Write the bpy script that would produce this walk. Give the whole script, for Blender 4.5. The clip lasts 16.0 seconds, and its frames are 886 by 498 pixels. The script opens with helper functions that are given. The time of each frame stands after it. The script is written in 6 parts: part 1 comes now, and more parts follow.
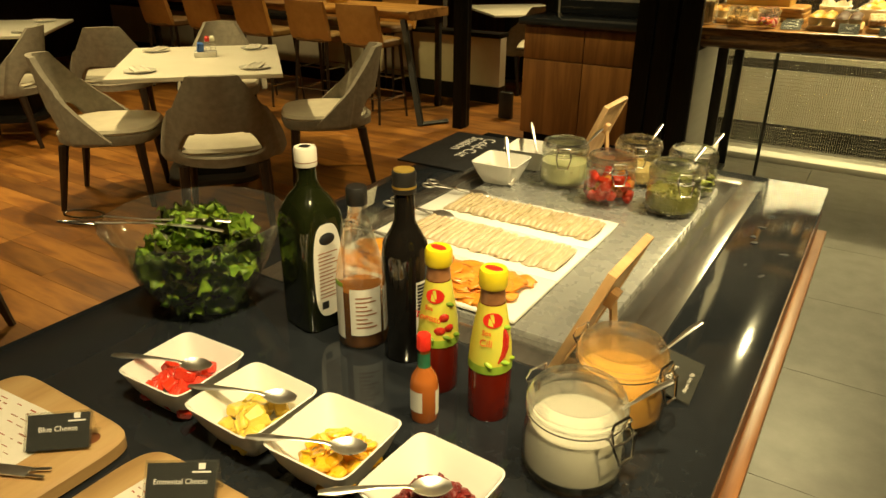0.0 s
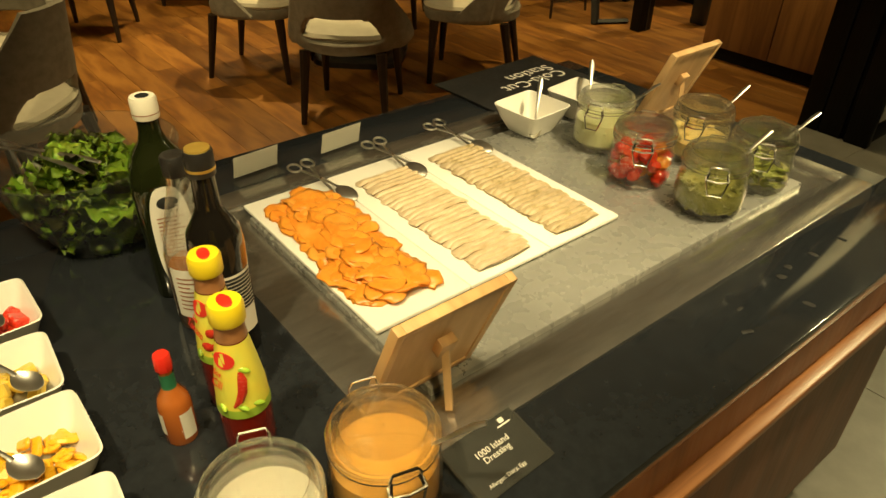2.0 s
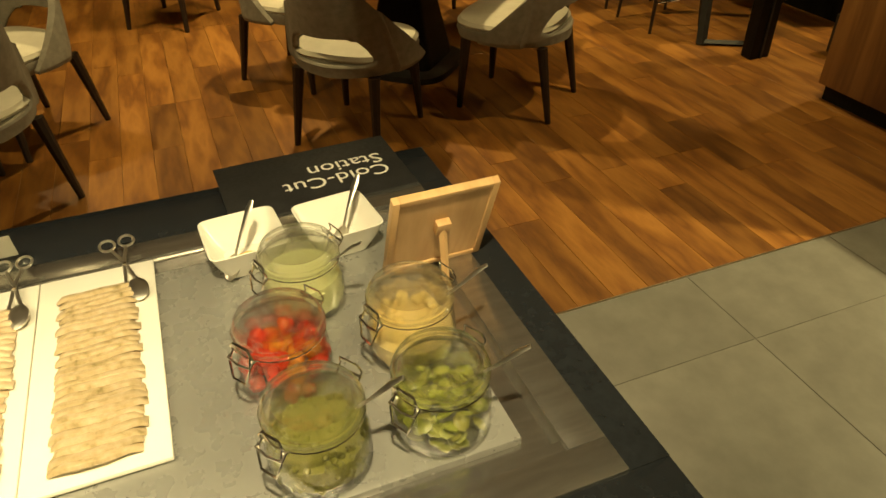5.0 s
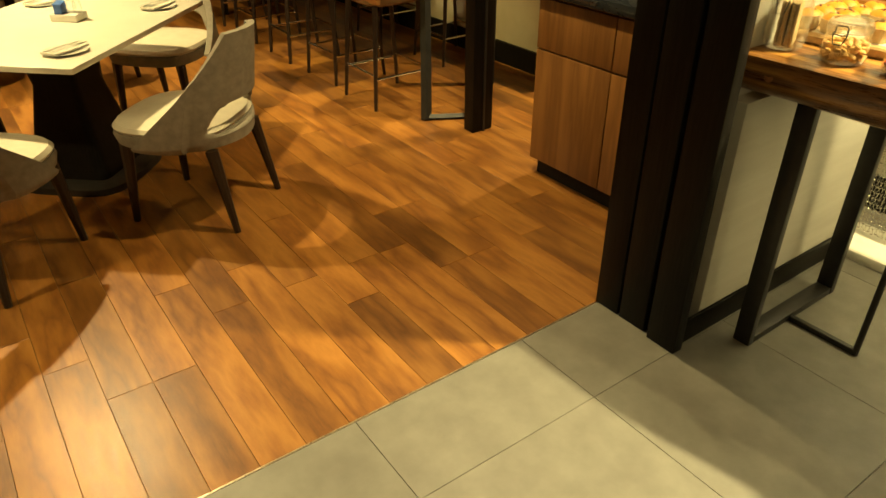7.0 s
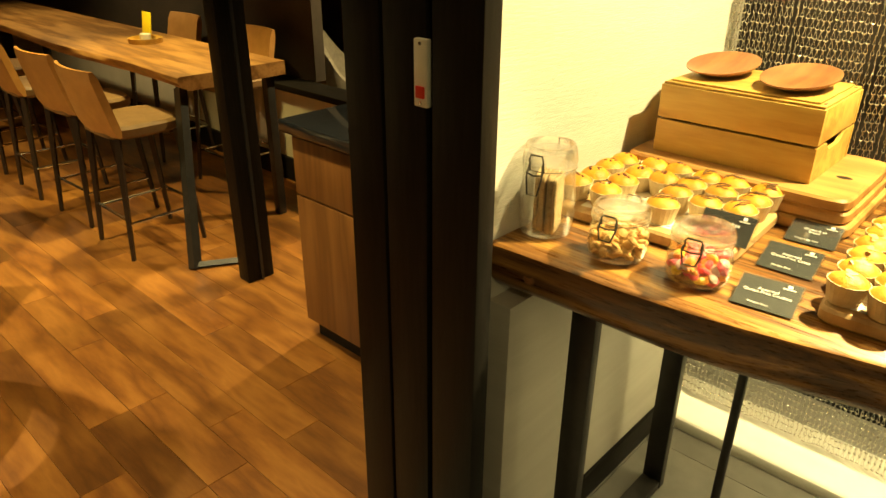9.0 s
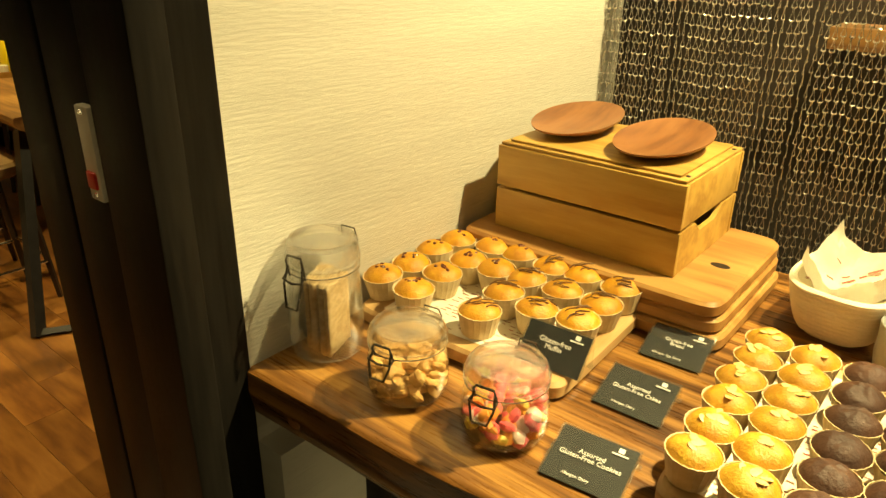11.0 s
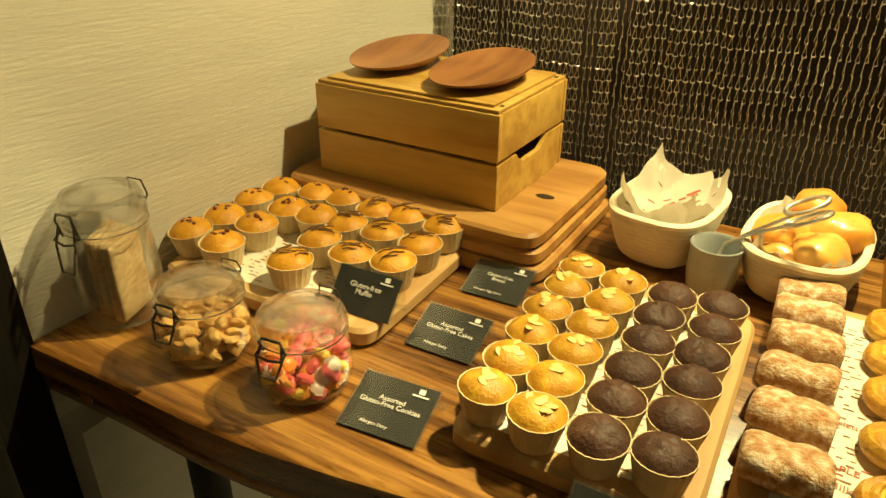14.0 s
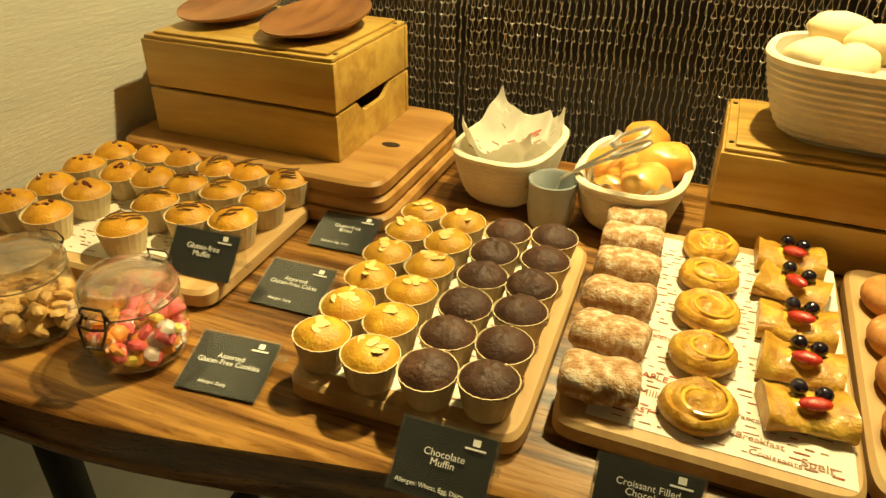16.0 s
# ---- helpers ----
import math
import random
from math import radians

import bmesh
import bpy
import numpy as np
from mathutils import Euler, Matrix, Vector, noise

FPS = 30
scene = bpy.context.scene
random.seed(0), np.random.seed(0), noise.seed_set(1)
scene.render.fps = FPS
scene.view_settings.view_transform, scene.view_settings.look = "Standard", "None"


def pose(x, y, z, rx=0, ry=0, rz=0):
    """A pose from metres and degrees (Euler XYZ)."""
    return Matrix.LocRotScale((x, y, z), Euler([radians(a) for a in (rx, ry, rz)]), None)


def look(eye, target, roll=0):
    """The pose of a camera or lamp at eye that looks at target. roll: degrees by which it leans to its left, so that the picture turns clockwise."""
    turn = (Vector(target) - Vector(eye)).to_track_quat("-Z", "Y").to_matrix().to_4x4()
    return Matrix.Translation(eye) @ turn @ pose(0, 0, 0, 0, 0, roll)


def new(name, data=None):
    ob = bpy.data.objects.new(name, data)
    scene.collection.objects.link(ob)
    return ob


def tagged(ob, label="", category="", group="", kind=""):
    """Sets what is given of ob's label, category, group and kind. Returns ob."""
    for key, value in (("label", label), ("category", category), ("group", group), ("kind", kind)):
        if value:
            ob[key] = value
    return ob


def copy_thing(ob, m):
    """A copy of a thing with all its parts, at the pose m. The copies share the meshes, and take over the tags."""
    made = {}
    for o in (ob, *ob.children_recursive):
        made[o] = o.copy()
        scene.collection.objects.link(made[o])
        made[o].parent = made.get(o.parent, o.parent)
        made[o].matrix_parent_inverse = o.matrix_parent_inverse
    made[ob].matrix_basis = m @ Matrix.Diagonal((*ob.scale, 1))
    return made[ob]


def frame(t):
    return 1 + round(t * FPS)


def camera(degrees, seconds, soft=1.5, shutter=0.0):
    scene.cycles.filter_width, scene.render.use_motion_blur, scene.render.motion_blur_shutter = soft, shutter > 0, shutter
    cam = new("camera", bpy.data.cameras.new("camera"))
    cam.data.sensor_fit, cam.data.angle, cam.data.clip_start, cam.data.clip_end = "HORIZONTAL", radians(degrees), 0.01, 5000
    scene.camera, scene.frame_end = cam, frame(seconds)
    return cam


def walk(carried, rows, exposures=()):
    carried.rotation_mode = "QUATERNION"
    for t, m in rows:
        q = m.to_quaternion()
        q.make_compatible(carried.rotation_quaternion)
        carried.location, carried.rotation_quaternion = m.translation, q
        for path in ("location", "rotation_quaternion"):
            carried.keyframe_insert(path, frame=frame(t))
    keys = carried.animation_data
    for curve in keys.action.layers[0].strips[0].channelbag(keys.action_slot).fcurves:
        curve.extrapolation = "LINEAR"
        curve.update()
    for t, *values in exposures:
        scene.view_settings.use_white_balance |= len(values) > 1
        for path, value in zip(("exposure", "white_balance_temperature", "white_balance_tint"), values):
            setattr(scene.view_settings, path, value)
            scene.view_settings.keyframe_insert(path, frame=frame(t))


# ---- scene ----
cam = camera(65.0, 16.0)
PATH = [
    (0, (0.329, -0.281, 1.499), (-0.641, 1.264, 0.679), 0.5),
    (0.5, (0.382, -0.121, 1.521), (-0.752, 1.211, 0.552), 0.7),
    (1, (0.438, 0.05, 1.534), (-0.729, 1.287, 0.482), 0.5),
    (1.5, (0.523, 0.184, 1.564), (-0.684, 1.34, 0.466), 0.9),
    (2, (0.549, 0.297, 1.563), (-0.741, 1.337, 0.443), 1.0),
    (2.5, (0.529, 0.458, 1.566), (-0.827, 1.377, 0.418), 0.9),
    (3, (0.556, 0.625, 1.569), (-0.848, 1.451, 0.408), 0.7),
    (5.5, (0.521, 1.69, 1.625), (-0.992, 2.261, 0.447), -1.2),
    (6, (0.500, 1.941, 1.612), (-1.003, 2.566, 0.450), -1.6),
    (6.5, (0.447, 2.112, 1.603), (-1.012, 2.901, 0.486), -0.6),
    (7, (0.405, 2.329, 1.608), (-0.977, 3.315, 0.55), -0.3),
    (7.5, (0.386, 2.559, 1.653), (-0.948, 3.666, 0.656), -0.3),
    (8, (0.275, 2.744, 1.655), (-1.033, 3.921, 0.705), -0.1),
    (9, (0.1, 3.159, 1.653), (-1.122, 4.483, 0.785), 0.4),
    (9.5, (0.079, 3.34, 1.658), (-1.123, 4.701, 0.82), 0.5),
    (12, (0.085, 3.796, 1.636), (-1.039, 5.235, 0.818), 0.7),
    (12.5, (0.123, 3.81, 1.635), (-0.978, 5.252, 0.795), 0.1),
    (13, (0.138, 3.815, 1.623), (-0.9, 5.288, 0.754), 0.3),
    (13.5, (0.16, 3.819, 1.617), (-0.818, 5.31, 0.712), 0.4),
    (14, (0.18, 3.825, 1.607), (-0.725, 5.346, 0.674), 0.6),
    (14.5, (0.197, 3.836, 1.598), (-0.641, 5.376, 0.635), 0.6),
    (15, (0.213, 3.842, 1.593), (-0.555, 5.396, 0.596), 0.8),
    (15.5, (0.238, 3.851, 1.594), (-0.458, 5.422, 0.569), 0.9),
    (16, (0.261, 3.852, 1.599), (-0.357, 5.447, 0.563), 0.9),
]
walk(cam, [(t, look(eye, target, roll)) for t, eye, target, roll in PATH],
     exposures=((0, -0.3), (2.5, -0.6), (5.5, -0.4), (6.5, 0.3), (7.5, 0.45), (9.0, 0.45), (9.6, 0.3), (12.0, -0.65), (16.0, -0.95)))

# ---- light ----
world = bpy.data.worlds.new("world")
world.use_nodes = True
world.node_tree.nodes["Background"].inputs[0].default_value = (0.9, 0.7, 0.45, 1)
world.node_tree.nodes["Background"].inputs[1].default_value = 0.01
scene.world = world
WARM = (1.0, 0.775, 0.34)
BREAD = (1.0, 0.83, 0.38)


def spot(eye, target, watts, size, blend=0.5, radius=0.04, color=WARM):
    data = bpy.data.lights.new("ceiling_spot", "SPOT")
    data.energy, data.spot_size, data.spot_blend, data.shadow_soft_size, data.color = watts, radians(size), blend, radius, color
    ob = new("ceiling_spot", data)
    ob.matrix_world = look(eye, target)
    return ob


# cold counter
spot((0.35, 0.60, 2.66), (-0.25, 0.80, 0.84), 150, 46, 0.9, color=(1, 0.81, 0.42))
spot((0.60, 1.45, 2.66), (-0.25, 1.55, 0.84), 370, 46, 0.9, color=(1, 0.81, 0.42))
spot((0.20, -0.15, 2.66), (-0.30, 0.30, 0.84), 215, 62, 0.9, color=(1, 0.81, 0.42))
# bread buffet
spot((0.28, 5.12, 2.62), (-0.10, 4.62, 1.05), 330, 116, 0.5, 0.03, BREAD)
# narrow spot added to lift the baskets
spot((-0.10, 5.20, 2.62), (0.03, 4.98, 1.1), 150, 24, 0.9, 0.03, BREAD)
spot((0.75, 4.95, 2.62), (0.45, 4.75, 1.05), 125, 74, 0.8, 0.03, BREAD)
# dining room
spot((-4.0, 2.4, 2.68), (-3.6, 2.5, 0.0), 330, 112, 0.8)
spot((-1.7, 4.05, 2.68), (-1.8, 4.0, 0.0), 185, 84, 0.8)
spot((-2.3, 0.7, 2.68), (-2.6, 1.1, 0.0), 130, 100, 0.8)
spot((-4.6, 0.4, 2.68), (-4.6, 0.6, 0.0), 230, 100, 0.8)
spot((-3.9, 4.9, 2.68), (-3.9, 4.9, 0.9), 260, 62, 0.8, color=(1, 0.78, 0.25))
spot((-5.6, 4.6, 2.68), (-5.6, 4.9, 0.9), 130, 95, 0.8)
spot((-2.4, 6.7, 2.68), (-2.6, 6.4, 0.0), 330, 110, 0.8)
spot((-5.5, 2.8, 2.68), (-5.5, 2.8, 0.0), 180, 100, 0.8)
# service aisle
spot((1.1, 2.6, 2.68), (0.1, 3.8, 0.0), 22, 100, 0.8)
# extra head added beside the bread spot to brighten the aisle floor
spot((0.24, 5.12, 2.62), (-0.75, 3.2, 0.0), 330, 36, 0.7, 0.03, BREAD)
spot((0.1, 5.46, 2.6), (0.1, 5.70, 0.4), 34, 60, 0.9)
spot((1.5, 5.46, 2.6), (1.5, 5.70, 0.4), 34, 60, 0.9)
spot((1.2, 0.2, 2.68), (0.8, 0.3, 0.0), 170, 90, 0.8)

# added unseen fill under the buffet table's back edge, brightens lower wall and kerb
strip = bpy.data.lights.new("under_table_fill_strip", "AREA")
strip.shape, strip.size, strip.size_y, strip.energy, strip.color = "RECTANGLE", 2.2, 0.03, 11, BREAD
new("under_table_fill_strip", strip).matrix_world = look((0.42, 5.06, 0.865), (0.42, 4.98, 0.4))


# ---- materials ----
def nodes_of(name):
    m = bpy.data.materials.new(name)
    m.use_nodes = True
    t = m.node_tree
    return m, t, t.nodes["Principled BSDF"]


def link(t, a, ao, b, bi):
    t.links.new(a.outputs[ao], b.inputs[bi])


def mapped(t, scale=(1, 1, 1), shift=True):
    tc = t.nodes.new("ShaderNodeTexCoord")
    mp = t.nodes.new("ShaderNodeMapping")
    mp.inputs["Scale"].default_value = scale
    link(t, tc, "Object", mp, "Vector")
    if shift:
        oi = t.nodes.new("ShaderNodeObjectInfo")
        mul = t.nodes.new("ShaderNodeMath")
        mul.operation = "MULTIPLY"
        mul.inputs[1].default_value = 37.0
        link(t, oi, "Random", mul, 0)
        link(t, mul, 0, mp, "Location")
    return mp


def ramp(t, stops):
    r = t.nodes.new("ShaderNodeValToRGB")
    els = r.color_ramp.elements
    while len(els) < len(stops):
        els.new(0.5)
    for e, (p, c) in zip(els, stops):
        e.position, e.color = p, (*c, 1)
    return r


def noise_node(t, mp, scale, detail=4, rough=0.55):
    n = t.nodes.new("ShaderNodeTexNoise")
    n.inputs["Scale"].default_value, n.inputs["Detail"].default_value, n.inputs["Roughness"].default_value = scale, detail, rough
    link(t, mp, "Vector", n, "Vector")
    return n


def surface(name, stops, scale=20, rough=0.5, metal=0.0, bump=0.0, bscale=None, stretch=(1, 1, 1), spec=0.5, vary=0.0, sss=0.0, rvar=0.15, coat=0.0):
    """A noise-coloured surface: large patches, fine relief and uneven gloss."""
    m, t, p = nodes_of(name)
    mp = mapped(t, stretch)
    n = noise_node(t, mp, scale)
    r = ramp(t, stops)
    link(t, n, "Fac", r, "Fac")
    out = r
    if vary:
        oi = t.nodes.new("ShaderNodeObjectInfo")
        hs = t.nodes.new("ShaderNodeHueSaturation")
        mr = t.nodes.new("ShaderNodeMapRange")
        mr.inputs["To Min"].default_value, mr.inputs["To Max"].default_value = 1 - vary, 1 + vary
        link(t, oi, "Random", mr, "Value")
        link(t, mr, "Result", hs, "Value")
        link(t, r, "Color", hs, "Color")
        out = hs
    link(t, out, "Color", p, "Base Color")
    n2 = noise_node(t, mp, bscale or scale * 4, 5)
    mr = t.nodes.new("ShaderNodeMapRange")
    mr.inputs["To Min"].default_value, mr.inputs["To Max"].default_value = max(0.02, rough - rvar), min(1, rough + rvar)
    link(t, n2, "Fac", mr, "Value")
    link(t, mr, "Result", p, "Roughness")
    p.inputs["Metallic"].default_value = metal
    p.inputs["Specular IOR Level"].default_value = spec
    p.inputs["Coat Weight"].default_value = coat
    p.inputs["Coat Roughness"].default_value = 0.12
    if sss:
        p.inputs["Subsurface Weight"].default_value = sss
        p.inputs["Subsurface Radius"].default_value = (0.012, 0.006, 0.003)
        p.inputs["Subsurface Scale"].default_value = 0.6
    if bump:
        b = t.nodes.new("ShaderNodeBump")
        b.inputs["Strength"].default_value, b.inputs["Distance"].default_value = min(1, bump), 0.004 * max(1, bump)
        link(t, n2, "Fac", b, "Height")
        link(t, b, "Normal", p, "Normal")
    return m


def wood(name, dark, mid, light, grain=(2, 26, 26), scale=1.6, rough=0.4, vary=0.15, bump=0.15, coat=0.0):
    """Wood with rings drawn out along the grain (the axis with the smallest scale)."""
    m, t, p = nodes_of(name)
    mp = mapped(t, grain)
    n = noise_node(t, mp, scale, 3, 0.5)
    w = t.nodes.new("ShaderNodeMath")
    w.operation = "MULTIPLY"
    w.inputs[1].default_value = 5.0
    link(t, n, "Fac", w, 0)
    fr = t.nodes.new("ShaderNodeMath")
    fr.operation = "PINGPONG"
    fr.inputs[1].default_value = 1.0
    link(t, w, 0, fr, 0)
    fine = noise_node(t, mp, scale * 7, 4, 0.7)
    mix = t.nodes.new("ShaderNodeMath")
    mix.operation = "MULTIPLY_ADD"
    mix.inputs[1].default_value = 0.55
    link(t, fr, 0, mix, 0)
    half = t.nodes.new("ShaderNodeMath")
    half.operation = "MULTIPLY"
    half.inputs[1].default_value = 0.5
    link(t, fine, "Fac", half, 0)
    link(t, half, 0, mix, 2)
    r = ramp(t, [(0.15, dark), (0.5, mid), (0.9, light)])
    link(t, mix, 0, r, "Fac")
    oi = t.nodes.new("ShaderNodeObjectInfo")
    hs = t.nodes.new("ShaderNodeHueSaturation")
    mr = t.nodes.new("ShaderNodeMapRange")
    mr.inputs["To Min"].default_value, mr.inputs["To Max"].default_value = 1 - vary, 1 + vary
    geo = t.nodes.new("ShaderNodeNewGeometry")
    add = t.nodes.new("ShaderNodeMath")
    fract = t.nodes.new("ShaderNodeMath")
    add.operation, fract.operation = "ADD", "FRACT"
    link(t, oi, "Random", add, 0)
    link(t, geo, "Random Per Island", add, 1)
    link(t, add, 0, fract, 0)
    link(t, fract, 0, mr, "Value")
    link(t, mr, "Result", hs, "Value")
    link(t, r, "Color", hs, "Color")
    link(t, hs, "Color", p, "Base Color")
    rr = t.nodes.new("ShaderNodeMapRange")
    rr.inputs["To Min"].default_value, rr.inputs["To Max"].default_value = rough - 0.1, rough + 0.15
    link(t, fine, "Fac", rr, "Value")
    link(t, rr, "Result", p, "Roughness")
    p.inputs["Coat Weight"].default_value = coat
    b = t.nodes.new("ShaderNodeBump")
    b.inputs["Strength"].default_value, b.inputs["Distance"].default_value = bump, 0.002
    link(t, fine, "Fac", b, "Height")
    link(t, b, "Normal", p, "Normal")
    return m


def glass(name, tint=(0.95, 0.97, 0.92), gloss=0.55, haze=0.0, thick=0.0):
    m, t, p = nodes_of(name)
    t.nodes.remove(p)
    out = t.nodes["Material Output"]
    tr = t.nodes.new("ShaderNodeBsdfTransparent")
    tr.inputs["Color"].default_value = (*tint, 1)
    gl = t.nodes.new("ShaderNodeBsdfGlossy")
    gl.inputs["Roughness"].default_value = 0.04
    lw = t.nodes.new("ShaderNodeLayerWeight")
    lw.inputs["Blend"].default_value = 0.35
    pw = t.nodes.new("ShaderNodeMath")
    pw.operation = "POWER"
    pw.inputs[1].default_value = 2.0
    link(t, lw, "Facing", pw, 0)
    ma = t.nodes.new("ShaderNodeMath")
    ma.operation = "MULTIPLY_ADD"
    ma.inputs[1].default_value, ma.inputs[2].default_value = gloss, 0.05
    link(t, pw, 0, ma, 0)
    mix = t.nodes.new("ShaderNodeMixShader")
    link(t, ma, 0, mix, 0)
    link(t, tr, 0, mix, 1)
    link(t, gl, 0, mix, 2)
    last = mix
    if thick:
        gb = t.nodes.new("ShaderNodeBsdfGlass")
        gb.inputs["IOR"].default_value, gb.inputs["Roughness"].default_value = 1.45, 0.01
        mk = t.nodes.new("ShaderNodeMixShader")
        mk.inputs[0].default_value = thick
        link(t, mix, 0, mk, 1)
        link(t, gb, 0, mk, 2)
        mix = last = mk
    if haze:
        df = t.nodes.new("ShaderNodeBsdfDiffuse")
        df.inputs["Color"].default_value = (0.8, 0.8, 0.74, 1)
        mx = t.nodes.new("ShaderNodeMixShader")
        mx.inputs[0].default_value = haze
        link(t, mix, 0, mx, 1)
        link(t, df, 0, mx, 2)
        last = mx
    link(t, last, 0, out, "Surface")
    return m


